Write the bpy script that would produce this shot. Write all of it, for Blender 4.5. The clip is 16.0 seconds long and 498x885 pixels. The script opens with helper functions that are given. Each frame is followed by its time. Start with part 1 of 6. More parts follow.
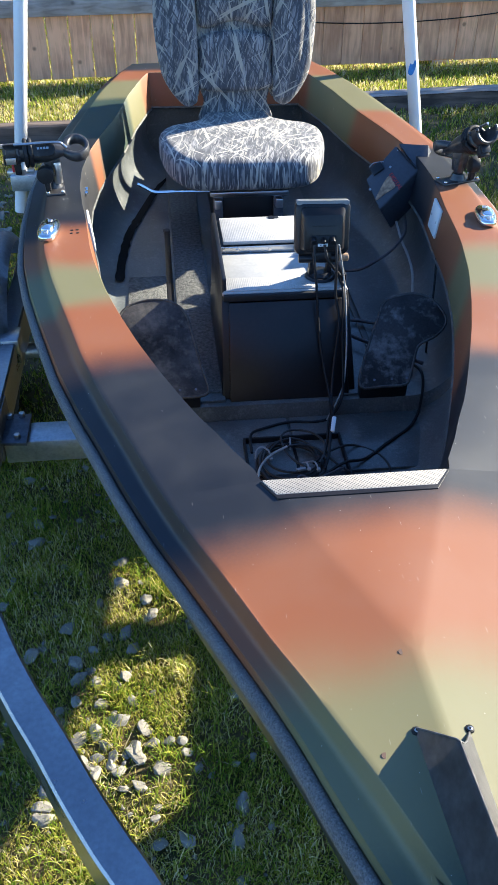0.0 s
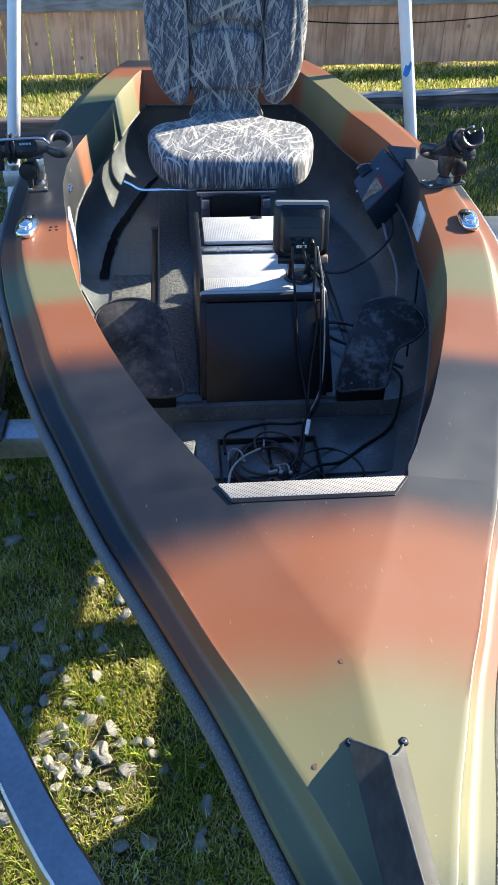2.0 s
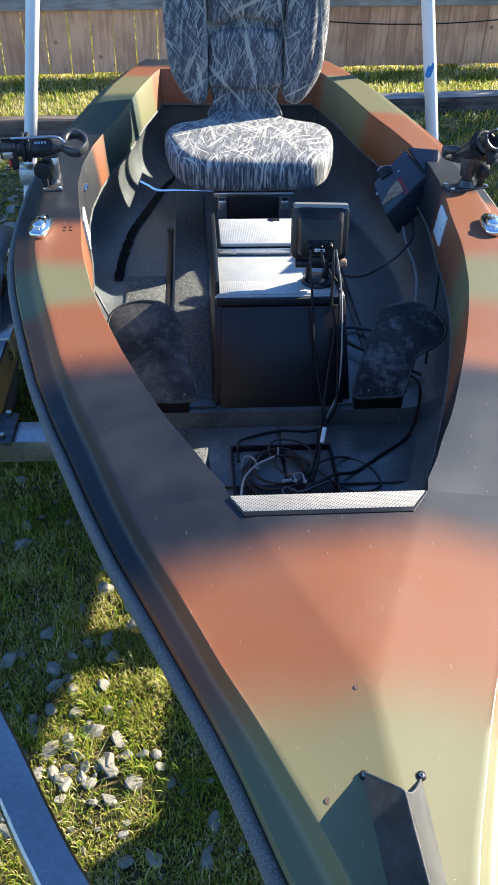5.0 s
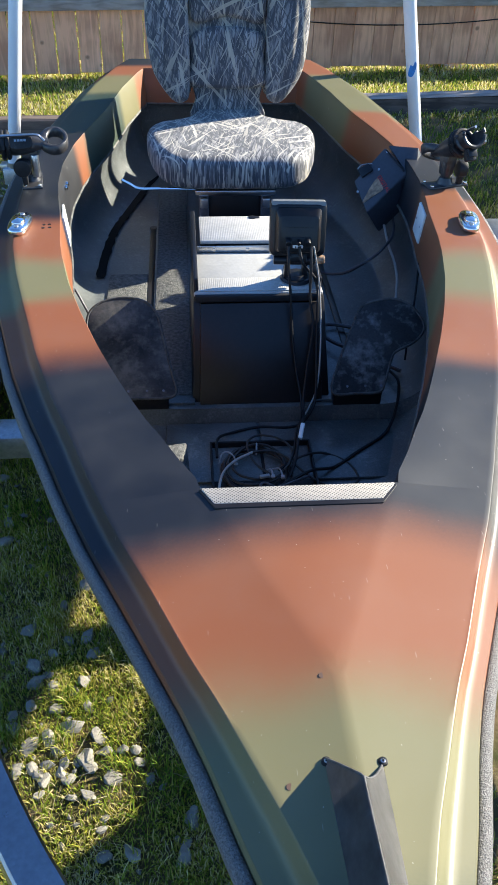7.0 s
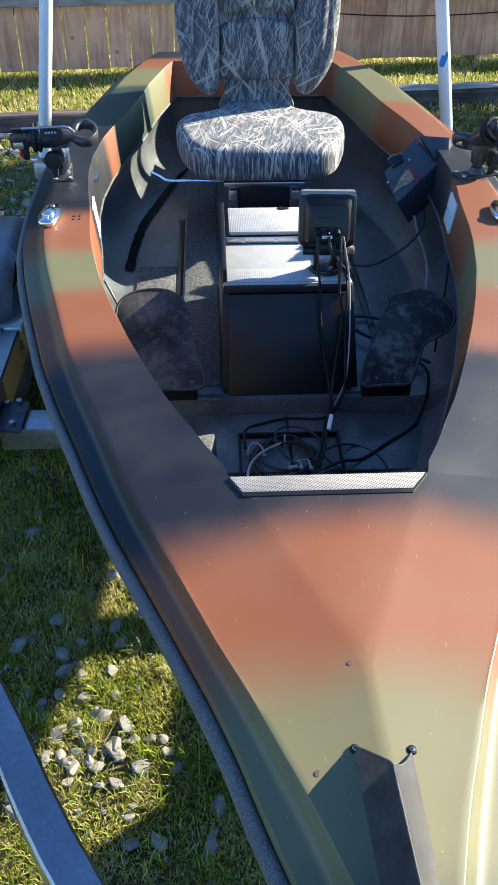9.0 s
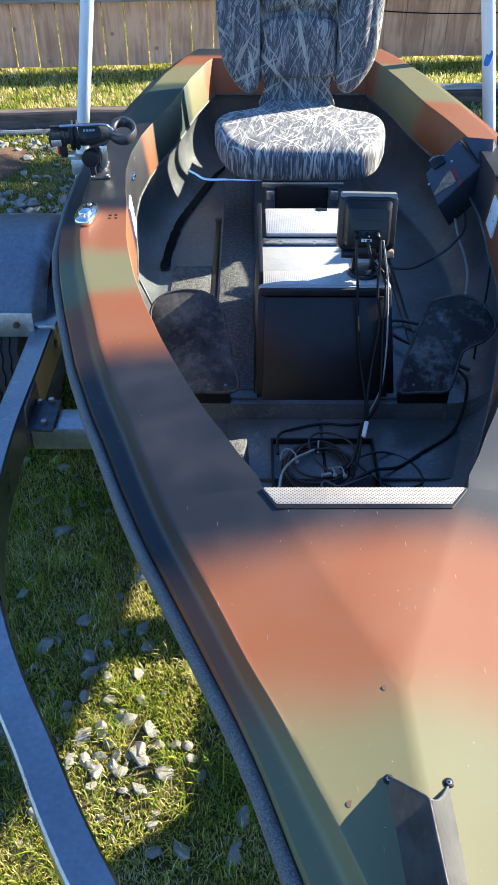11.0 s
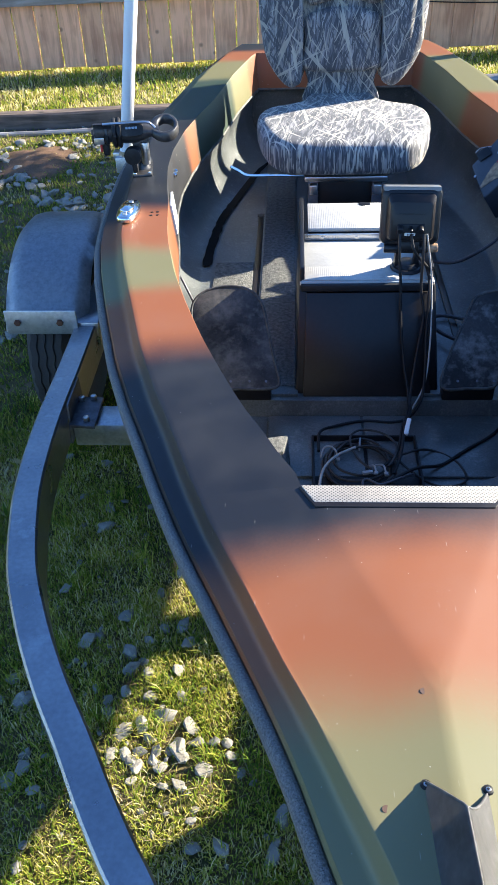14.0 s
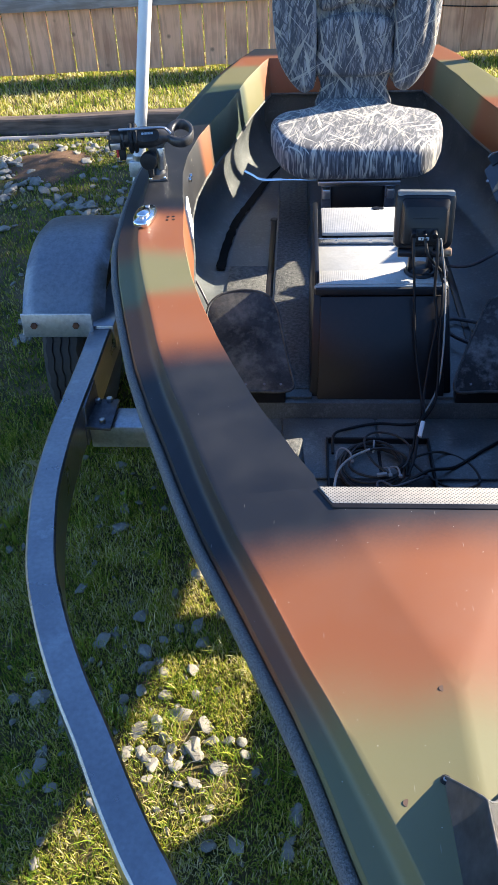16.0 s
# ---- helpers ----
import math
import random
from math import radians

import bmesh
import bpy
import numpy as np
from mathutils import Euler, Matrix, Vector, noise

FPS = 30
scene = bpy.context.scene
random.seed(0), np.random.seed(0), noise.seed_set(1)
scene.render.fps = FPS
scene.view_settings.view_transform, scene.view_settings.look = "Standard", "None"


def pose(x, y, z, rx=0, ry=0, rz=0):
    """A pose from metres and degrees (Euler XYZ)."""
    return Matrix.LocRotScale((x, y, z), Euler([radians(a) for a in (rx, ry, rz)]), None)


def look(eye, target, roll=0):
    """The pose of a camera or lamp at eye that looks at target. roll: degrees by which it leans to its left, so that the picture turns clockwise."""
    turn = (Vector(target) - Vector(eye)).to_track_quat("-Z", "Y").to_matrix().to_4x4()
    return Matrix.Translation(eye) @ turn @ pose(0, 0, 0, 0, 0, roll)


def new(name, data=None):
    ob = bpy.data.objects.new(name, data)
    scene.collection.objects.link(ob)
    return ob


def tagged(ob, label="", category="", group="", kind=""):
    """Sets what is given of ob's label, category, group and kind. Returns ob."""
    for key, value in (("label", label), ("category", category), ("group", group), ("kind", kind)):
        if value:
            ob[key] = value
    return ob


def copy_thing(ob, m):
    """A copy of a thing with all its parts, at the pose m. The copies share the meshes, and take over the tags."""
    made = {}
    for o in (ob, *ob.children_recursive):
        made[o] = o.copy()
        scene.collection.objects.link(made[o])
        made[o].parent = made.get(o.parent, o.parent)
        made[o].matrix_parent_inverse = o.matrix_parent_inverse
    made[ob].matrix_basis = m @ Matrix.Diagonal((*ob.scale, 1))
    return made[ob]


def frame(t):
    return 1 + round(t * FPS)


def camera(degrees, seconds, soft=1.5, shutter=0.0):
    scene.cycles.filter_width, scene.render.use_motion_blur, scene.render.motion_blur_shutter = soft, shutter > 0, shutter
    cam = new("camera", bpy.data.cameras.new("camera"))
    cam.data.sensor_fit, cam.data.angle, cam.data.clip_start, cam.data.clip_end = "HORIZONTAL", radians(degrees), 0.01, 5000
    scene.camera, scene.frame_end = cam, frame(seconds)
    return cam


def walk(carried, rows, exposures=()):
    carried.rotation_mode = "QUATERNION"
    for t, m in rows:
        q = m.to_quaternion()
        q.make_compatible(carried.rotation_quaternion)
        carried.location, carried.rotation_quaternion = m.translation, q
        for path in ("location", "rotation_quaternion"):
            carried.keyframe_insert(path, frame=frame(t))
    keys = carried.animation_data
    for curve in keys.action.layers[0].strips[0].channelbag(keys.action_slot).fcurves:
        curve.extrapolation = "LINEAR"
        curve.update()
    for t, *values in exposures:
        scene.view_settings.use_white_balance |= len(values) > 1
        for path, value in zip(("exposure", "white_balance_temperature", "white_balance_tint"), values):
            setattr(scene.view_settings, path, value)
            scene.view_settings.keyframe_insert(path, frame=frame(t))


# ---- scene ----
cam = camera(34.2, 16.0)
PATH = [
    (0, (-0.248, 0.116, 1.54), (-0.075, 1.682, 0.309), 0.5),
    (0.5, (-0.21, 0.123, 1.548), (-0.039, 1.687, 0.313), 0.6),
    (1, (-0.176, 0.126, 1.544), (-0.01, 1.691, 0.31), 0.9),
    (1.5, (-0.174, 0.125, 1.542), (-0.011, 1.689, 0.305), 1.3),
    (2, (-0.179, 0.121, 1.54), (-0.02, 1.686, 0.306), 1.3),
    (2.5, (-0.178, 0.117, 1.538), (-0.028, 1.68, 0.3), 1.2),
    (3, (-0.183, 0.123, 1.535), (-0.035, 1.691, 0.302), 1.4),
    (3.5, (-0.182, 0.136, 1.529), (-0.035, 1.705, 0.298), 1.6),
    (4, (-0.179, 0.155, 1.527), (-0.041, 1.723, 0.293), 1.6),
    (6.5, (-0.16, 0.161, 1.528), (-0.04, 1.732, 0.296), 1.3),
    (7, (-0.147, 0.146, 1.522), (-0.004, 1.717, 0.291), 1.6),
    (7.5, (-0.147, 0.13, 1.52), (0.004, 1.697, 0.287), 1.7),
    (8, (-0.15, 0.13, 1.52), (-0.029, 1.7, 0.287), 1.0),
    (10.5, (-0.148, 0.167, 1.499), (-0.113, 1.728, 0.249), 0.5),
    (11, (-0.156, 0.173, 1.51), (-0.152, 1.738, 0.264), 0.1),
    (11.5, (-0.149, 0.193, 1.506), (-0.181, 1.754, 0.256), -0.6),
    (12, (-0.154, 0.184, 1.515), (-0.219, 1.748, 0.27), -1.5),
    (12.5, (-0.151, 0.188, 1.512), (-0.227, 1.749, 0.265), -1.7),
    (13, (-0.151, 0.184, 1.507), (-0.244, 1.745, 0.26), -2.2),
    (13.5, (-0.143, 0.183, 1.498), (-0.242, 1.739, 0.246), -2.3),
    (14, (-0.147, 0.181, 1.505), (-0.254, 1.738, 0.254), -2.3),
    (14.5, (-0.147, 0.181, 1.503), (-0.259, 1.735, 0.249), -2.3),
    (15, (-0.146, 0.188, 1.508), (-0.263, 1.743, 0.256), -2.2),
    (15.5, (-0.151, 0.179, 1.514), (-0.273, 1.735, 0.263), -2.5),
    (16, (-0.161, 0.166, 1.516), (-0.287, 1.725, 0.271), -2.6),
]
walk(cam, [(t, look(eye, target, roll)) for t, eye, target, roll in PATH],
     exposures=[(0.0, 1.99, 6000, 10), (0.6, 1.80, 6000, 10), (1.2, 1.83, 6000, 10), (3.5, 1.90, 6000, 10), (6.4, 1.78, 6000, 10), (6.9, 1.70, 6000, 10), (8.2, 1.78, 6000, 10), (10.5, 1.93, 6000, 10), (11.2, 2.07, 6000, 10), (13.0, 2.12, 6050, 11), (15.0, 2.12, 6200, 12), (16.0, 1.98, 6350, 13)])

# ---- light ----
SUN_E, SUN_A = radians(24.6), radians(23)
to_sun = Vector((math.cos(SUN_E) * math.cos(SUN_A), math.cos(SUN_E) * math.sin(SUN_A), math.sin(SUN_E)))
world = bpy.data.worlds.new("world")
scene.world = world
world.use_nodes = True
wn = world.node_tree.nodes
sky = wn.new("ShaderNodeTexSky")
sky.sky_type, sky.sun_disc = "NISHITA", False
sky.sun_elevation, sky.sun_rotation = SUN_E, radians(90) - SUN_A
sky.air_density, sky.dust_density, sky.ozone_density = 1.0, 0.1, 7.0
world.node_tree.links.new(sky.outputs[0], wn["Background"].inputs[0])
wn["Background"].inputs[1].default_value = 0.095
sun = new("sun", bpy.data.lights.new("sun", "SUN"))
sun.data.energy, sun.data.angle, sun.data.color = 5.0, radians(0.6), (1.0, 0.89, 0.67)
sun.matrix_basis = look((0, 0, 20), Vector((0, 0, 20)) - to_sun)

# ---- mesh and material helpers ----
BASE = {}


def mat(name, rgb, rough=0.5, metal=0.0, var=0.15, scale=12.0, fine=120.0, bump=0.1, spec=0.5, second=None, rvar=0.1, piece=0.0, coat=0.0):
    """A procedural surface: base colour varied at two scales, with fine relief."""
    m = bpy.data.materials.new(name)
    m.use_nodes = True
    nt = m.node_tree
    n, l = nt.nodes, nt.links
    b = n["Principled BSDF"]
    b.inputs["Metallic"].default_value = metal
    b.inputs["Specular IOR Level"].default_value = spec
    b.inputs["Coat Weight"].default_value = coat
    b.inputs["Coat Roughness"].default_value = 0.15
    tc = n.new("ShaderNodeTexCoord")
    big, small = n.new("ShaderNodeTexNoise"), n.new("ShaderNodeTexNoise")
    for node, s in ((big, scale), (small, fine)):
        node.inputs["Scale"].default_value = s
        node.inputs["Detail"].default_value = 5
        l.new(tc.outputs["Object"], node.inputs["Vector"])
    ramp = n.new("ShaderNodeValToRGB")
    c2 = second or [c * (1 - 2 * var) for c in rgb]
    ramp.color_ramp.elements[0].position, ramp.color_ramp.elements[1].position = 0.32, 0.66
    ramp.color_ramp.elements[0].color = (*c2, 1)
    ramp.color_ramp.elements[1].color = (*rgb, 1)
    l.new(big.outputs["Fac"], ramp.inputs["Fac"])
    fine_mix = n.new("ShaderNodeMix")
    fine_mix.data_type, fine_mix.blend_type = "RGBA", "OVERLAY"
    fine_mix.inputs["Factor"].default_value = min(1.0, var * 2)
    l.new(ramp.outputs["Color"], fine_mix.inputs[6])
    l.new(small.outputs["Fac"], fine_mix.inputs[7])
    col = fine_mix.outputs[2]
    if piece:
        info = n.new("ShaderNodeObjectInfo")
        hsv = n.new("ShaderNodeHueSaturation")
        mr = n.new("ShaderNodeMapRange")
        mr.inputs["To Min"].default_value, mr.inputs["To Max"].default_value = 1 - piece, 1 + piece
        l.new(info.outputs["Random"], mr.inputs["Value"])
        l.new(mr.outputs[0], hsv.inputs["Value"])
        l.new(col, hsv.inputs["Color"])
        col = hsv.outputs["Color"]
    l.new(col, b.inputs["Base Color"])
    rr = n.new("ShaderNodeMapRange")
    rr.inputs["To Min"].default_value, rr.inputs["To Max"].default_value = max(0.02, rough - rvar), min(1, rough + rvar)
    l.new(big.outputs["Fac"], rr.inputs["Value"])
    l.new(rr.outputs[0], b.inputs["Roughness"])
    if bump:
        bp = n.new("ShaderNodeBump")
        bp.inputs["Strength"].default_value, bp.inputs["Distance"].default_value = bump, 0.004
        l.new(small.outputs["Fac"], bp.inputs["Height"])
        l.new(bp.outputs["Normal"], b.inputs["Normal"])
    return m


def thing(name, label, category, base=None, m=None, group="", kind=""):
    """A top-level Empty: at base for parts built in world places, or at the pose m for parts built round the origin."""
    ob = new(name)
    ob.empty_display_size = 0.05
    if base is not None:
        ob.location = base
        BASE[ob.name] = Vector(base)
    elif m is not None:
        ob.matrix_basis = m
    return tagged(ob, label, category, group, kind)


def finish(bm, angle=35, doubles=0.0):
    if doubles:
        bmesh.ops.remove_doubles(bm, verts=bm.verts, dist=doubles)
    bmesh.ops.recalc_face_normals(bm, faces=bm.faces)
    lim = radians(angle)
    for e in bm.edges:
        e.smooth = len(e.link_faces) == 2 and e.calc_face_angle(0) < lim
    for f in bm.faces:
        f.smooth = True
    return bm


def mesh_of(name, bm, material, angle=35, clean=True):
    if clean:
        finish(bm, angle)
    me = bpy.data.meshes.new(name)
    bm.to_mesh(me)
    bm.free()
    for x in material if isinstance(material, (list, tuple)) else (material,):
        me.materials.append(x)
    return me


def part(name, bm, material, parent=None, label="", angle=35, clean=True):
    ob = new(name, mesh_of(name, bm, material, angle, clean))
    if parent is not None:
        ob.parent = parent
        if parent.name in BASE:
            ob.matrix_parent_inverse = Matrix.Translation(-BASE[parent.name])
    return tagged(ob, label)


def whole(name, bm, material, label, category, group="", kind="", angle=35, clean=True):
    return tagged(part(name, bm, material, None, "", angle, clean), label, category, group, kind)


def box(bm, lo, hi, bevel=0.0, m=None, seg=2):
    lo, hi = Vector(lo), Vector(hi)
    r = bmesh.ops.create_cube(bm, size=1)
    bmesh.ops.transform(bm, matrix=Matrix.Translation((lo + hi) / 2) @ Matrix.Diagonal((*(hi - lo), 1)), verts=r["verts"])
    vs = r["verts"]
    if bevel:
        es = list({e for v in vs for e in v.link_edges})
        out = bmesh.ops.bevel(bm, geom=es, offset=bevel, segments=seg, affect="EDGES", profile=0.5)
        vs = list({v for f in out["faces"] for v in f.verts} | {v for v in vs if v.is_valid})
    if m is not None:
        bmesh.ops.transform(bm, matrix=m, verts=vs)
    return bm


def hexa(bm, pts, bevel=0.0):
    """A solid on eight corners: four below, four above, in the same order round."""
    v = [bm.verts.new(p) for p in pts]
    fs = [bm.faces.new([v[i] for i in q]) for q in ((3, 2, 1, 0), (4, 5, 6, 7), (0, 1, 5, 4), (1, 2, 6, 5), (2, 3, 7, 6), (3, 0, 4, 7))]
    if bevel:
        bmesh.ops.bevel(bm, geom=list({e for f in fs for e in f.edges}), offset=bevel, segments=2, affect="EDGES", profile=0.5)
    return bm


def ring_loft(bm, rings, close=True, cap=True, loop=False):
    vs = [[bm.verts.new(p) for p in r] for r in rings]
    n = len(rings[0])
    pairs = list(zip(vs, vs[1:])) + ([(vs[-1], vs[0])] if loop else [])
    for a, b in pairs:
        for i in range(n if close else n - 1):
            j = (i + 1) % n
            bm.faces.new((a[i], a[j], b[j], b[i]))
    if cap and close and not loop:
        bm.faces.new(vs[0][::-1])
        bm.faces.new(vs[-1])
    return bm


def cyl(bm, a, b, r, r2=None, n=20, bevel=0.0):
    a, b = Vector(a), Vector(b)
    r2 = r if r2 is None else r2
    q = (b - a).to_track_quat("Z", "Y")
    length = (b - a).length
    prof = [(r, 0), (r2, length)] if not bevel else [(r - bevel, 0), (r - bevel * 0.3, bevel * 0.3), (r, bevel), (r2, length - bevel), (r2 - bevel * 0.3, length - bevel * 0.3), (r2 - bevel, length)]
    rings = [[a + q @ Vector((rad * math.cos(2 * math.pi * i / n), rad * math.sin(2 * math.pi * i / n), h)) for i in range(n)] for rad, h in prof]
    return ring_loft(bm, rings)


def spline(pts, step=6):
    """A smooth line through the points."""
    P = [Vector(p) for p in pts]
    P = [2 * P[0] - P[1]] + P + [2 * P[-1] - P[-2]]
    out = []
    for i in range(1, len(P) - 2):
        for k in range(step):
            t = k / step
            a, b, c, d = P[i - 1:i + 3]
            out.append(0.5 * ((2 * b) + (c - a) * t + (2 * a - 5 * b + 4 * c - d) * t * t + (3 * b - a - 3 * c + d) * t ** 3))
    out.append(P[-2])
    return out


def tube(bm, pts, r, n=8, smooth=True, step=6, loop=False):
    line = spline(pts, step) if smooth else [Vector(p) for p in pts]
    rings = []
    up = Vector((0, 0, 1))
    for i, p in enumerate(line):
        if loop:
            d = line[(i + 1) % len(line)] - line[i - 1]
        else:
            d = line[min(i + 1, len(line) - 1)] - line[max(i - 1, 0)]
        d.normalize()
        side = d.cross(up)
        if side.length < 0.05:
            side = d.cross(Vector((1, 0, 0)))
        side.normalize()
        nrm = side.cross(d)
        rings.append([p + side * (r * math.cos(2 * math.pi * k / n)) + nrm * (r * math.sin(2 * math.pi * k / n)) for k in range(n)])
    return ring_loft(bm, rings, loop=loop)


def sweep(bm, line, section, up=Vector((0, 0, 1))):
    """A closed section (side, up) swept along a line."""
    rings = []
    for i, p in enumerate(line):
        d = (line[min(i + 1, len(line) - 1)] - line[max(i - 1, 0)]).normalized()
        side = d.cross(up).normalized()
        nrm = side.cross(d)
        rings.append([p + side * a + nrm * b for a, b in section])
    return ring_loft(bm, rings)


def pillow(bm, outline, depth, r, m=None, puff=0.0, back=True, layers=5, flat=False):
    """A padded slab: an outline in x, y, its rim rounded by r, its face bulged by puff along z."""
    P = [Vector((x, y, 0)) for x, y in outline]
    c = sum(P, Vector()) / len(P)
    n = len(P)
    nrm = []
    for i in range(n):
        d = P[(i + 1) % n] - P[i - 1]
        nrm.append(Vector((-d.y, d.x, 0)).normalized())
    if sum((P[i] - c).dot(nrm[i]) for i in range(n)) > 0:
        nrm = [-v for v in nrm]
    rings = []
    if flat:
        layers = 3
    if back:
        rings.append([P[i] + nrm[i] * r * 0.6 for i in range(n)])
        rings.append([P[i] + nrm[i] * r * 0.15 + Vector((0, 0, r * 0.3)) for i in range(n)])
    rings.append([p + Vector((0, 0, r * 0.8)) for p in P])
    for k in range(layers + 1):
        a = math.pi / 2 * k / layers
        rings.append([P[i] + nrm[i] * (r * (1 - math.cos(a))) + Vector((0, 0, depth - r + r * math.sin(a))) for i in range(n)])
    top = rings[-1]
    for f in () if flat else (0.75, 0.45, 0.15):
        rings.append([c + (p - c) * f + Vector((0, 0, depth * 1.0 + puff * (1 - f * f))) - Vector((0, 0, p.z * f - c.z * f)) for p in top])
    if m is not None:
        rings = [[m @ p for p in q] for q in rings]
    return ring_loft(bm, rings)


def smooth_curve(table, samples=500, width=9):
    ys = np.linspace(table[0][0], table[-1][0], samples)
    vs = np.interp(ys, [a for a, b in table], [b for a, b in table])
    k = np.hanning(width + 2)[1:-1]
    pad = np.concatenate([2 * vs[0] - vs[1:width][::-1], vs, 2 * vs[-1] - vs[-width:-1][::-1]])
    sm = np.convolve(pad, k / k.sum(), "same")[width - 1:-(width - 1)]
    return lambda y: float(np.interp(y, ys, sm))


def scuff(m, rgb, scale, lo, hi, amount):
    """Pale worn patches over a surface, broken up at two sizes."""
    n, l = m.node_tree.nodes, m.node_tree.links
    b = n["Principled BSDF"]
    tc = n.new("ShaderNodeTexCoord")
    a, c = n.new("ShaderNodeTexNoise"), n.new("ShaderNodeTexNoise")
    for node, k, d in ((a, scale, 8), (c, scale * 0.22, 3)):
        node.inputs["Scale"].default_value, node.inputs["Detail"].default_value = k, d
        node.inputs["Roughness"].default_value = 0.62
        l.new(tc.outputs["Object"], node.inputs["Vector"])
    both = n.new("ShaderNodeMath")
    both.operation = "MULTIPLY_ADD"
    both.inputs[1].default_value = 0.6
    sh = n.new("ShaderNodeMath")
    sh.operation = "MULTIPLY"
    sh.inputs[1].default_value = 0.5
    l.new(c.outputs["Fac"], sh.inputs[0])
    l.new(a.outputs["Fac"], both.inputs[0])
    l.new(sh.outputs[0], both.inputs[2])
    mr = n.new("ShaderNodeMapRange")
    mr.inputs["From Min"].default_value, mr.inputs["From Max"].default_value = lo, hi
    mr.inputs["To Max"].default_value = amount
    l.new(both.outputs[0], mr.inputs["Value"])
    mx = n.new("ShaderNodeMix")
    mx.data_type = "RGBA"
    mx.inputs[7].default_value = (*rgb, 1)
    l.new(mr.outputs[0], mx.inputs["Factor"])
    l.new(b.inputs["Base Color"].links[0].from_socket, mx.inputs[6])
    l.new(mx.outputs[2], b.inputs["Base Color"])


# ---- materials ----
def camo_paint(name, port, starboard, coat=0.25):
    """Soft sprayed bands of terracotta, olive, green and black along the boat."""
    m = bpy.data.materials.new(name)
    m.use_nodes = True
    nt = m.node_tree
    n, l = nt.nodes, nt.links
    b = n["Principled BSDF"]
    tc = n.new("ShaderNodeTexCoord")
    sep = n.new("ShaderNodeSeparateXYZ")
    l.new(tc.outputs["Object"], sep.inputs[0])
    wob = n.new("ShaderNodeTexNoise")
    wob.inputs["Scale"].default_value, wob.inputs["Detail"].default_value = 3.2, 2
    l.new(tc.outputs["Object"], wob.inputs["Vector"])
    wm = n.new("ShaderNodeMath")
    wm.operation = "MULTIPLY_ADD"
    wm.inputs[1].default_value, wm.inputs[2].default_value = 0.14, -0.07
    l.new(wob.outputs["Fac"], wm.inputs[0])
    spray = n.new("ShaderNodeTexNoise")
    spray.inputs["Scale"].default_value, spray.inputs["Detail"].default_value = 260, 2
    l.new(tc.outputs["Object"], spray.inputs["Vector"])
    sm = n.new("ShaderNodeMath")
    sm.operation = "MULTIPLY_ADD"
    sm.inputs[1].default_value, sm.inputs[2].default_value = 0.016, -0.008
    l.new(spray.outputs["Fac"], sm.inputs[0])
    # the bands swing forward away from the middle of the deck
    ab = n.new("ShaderNodeMath")
    ab.operation = "ABSOLUTE"
    l.new(sep.outputs["X"], ab.inputs[0])
    past = n.new("ShaderNodeMath")
    past.operation, past.use_clamp = "SUBTRACT", True
    past.inputs[1].default_value = 0.10
    l.new(ab.outputs[0], past.inputs[0])
    bow = n.new("ShaderNodeMath")
    bow.operation = "MULTIPLY_ADD"
    bow.inputs[1].default_value = BAND_SKEW
    l.new(past.outputs[0], bow.inputs[0])
    l.new(sep.outputs["Y"], bow.inputs[2])
    a1, a2 = n.new("ShaderNodeMath"), n.new("ShaderNodeMath")
    l.new(bow.outputs[0], a1.inputs[0])
    l.new(wm.outputs[0], a1.inputs[1])
    l.new(a1.outputs[0], a2.inputs[0])
    l.new(sm.outputs[0], a2.inputs[1])
    mr = n.new("ShaderNodeMapRange")
    mr.inputs["From Min"].default_value, mr.inputs["From Max"].default_value = 0.0, 3.6
    l.new(a2.outputs[0], mr.inputs["Value"])
    ramp = n.new("ShaderNodeValToRGB")
    cr = ramp.color_ramp
    cr.interpolation = "EASE"
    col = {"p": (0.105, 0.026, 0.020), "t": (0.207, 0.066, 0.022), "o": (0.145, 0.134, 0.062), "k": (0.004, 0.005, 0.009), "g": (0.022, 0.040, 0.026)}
    ramp2 = n.new("ShaderNodeValToRGB")
    for rp, bands in ((ramp, port), (ramp2, starboard)):
        cr = rp.color_ramp
        cr.interpolation = "EASE"
        first = True
        for y0, y1, c in bands:
            soft = 0.062 if y1 < 1.4 else 0.045 if y1 < 2.0 else 0.028
            for y in (y0 + soft, y1 - soft):
                if first:
                    e, first = cr.elements[0], False
                    e.position = y / 3.6
                else:
                    e = cr.elements.new(y / 3.6)
                e.color = (*col[c], 1)
        last = cr.elements[len(cr.elements) - 1]
        if last.position > 0.999:
            cr.elements.remove(last)
        l.new(mr.outputs[0], rp.inputs["Fac"])
    gt = n.new("ShaderNodeMath")
    gt.operation = "GREATER_THAN"
    gt.inputs[1].default_value = 0.0
    l.new(sep.outputs["X"], gt.inputs[0])
    sides = n.new("ShaderNodeMix")
    sides.data_type = "RGBA"
    l.new(gt.outputs[0], sides.inputs["Factor"])
    l.new(ramp.outputs["Color"], sides.inputs[6])
    l.new(ramp2.outputs["Color"], sides.inputs[7])
    dirt = n.new("ShaderNodeTexNoise")
    dirt.inputs["Scale"].default_value, dirt.inputs["Detail"].default_value = 9, 7
    l.new(tc.outputs["Object"], dirt.inputs["Vector"])
    dm = n.new("ShaderNodeMapRange")
    dm.inputs["From Min"].default_value, dm.inputs["From Max"].default_value = 0.45, 0.8
    dm.inputs["To Max"].default_value = 0.05
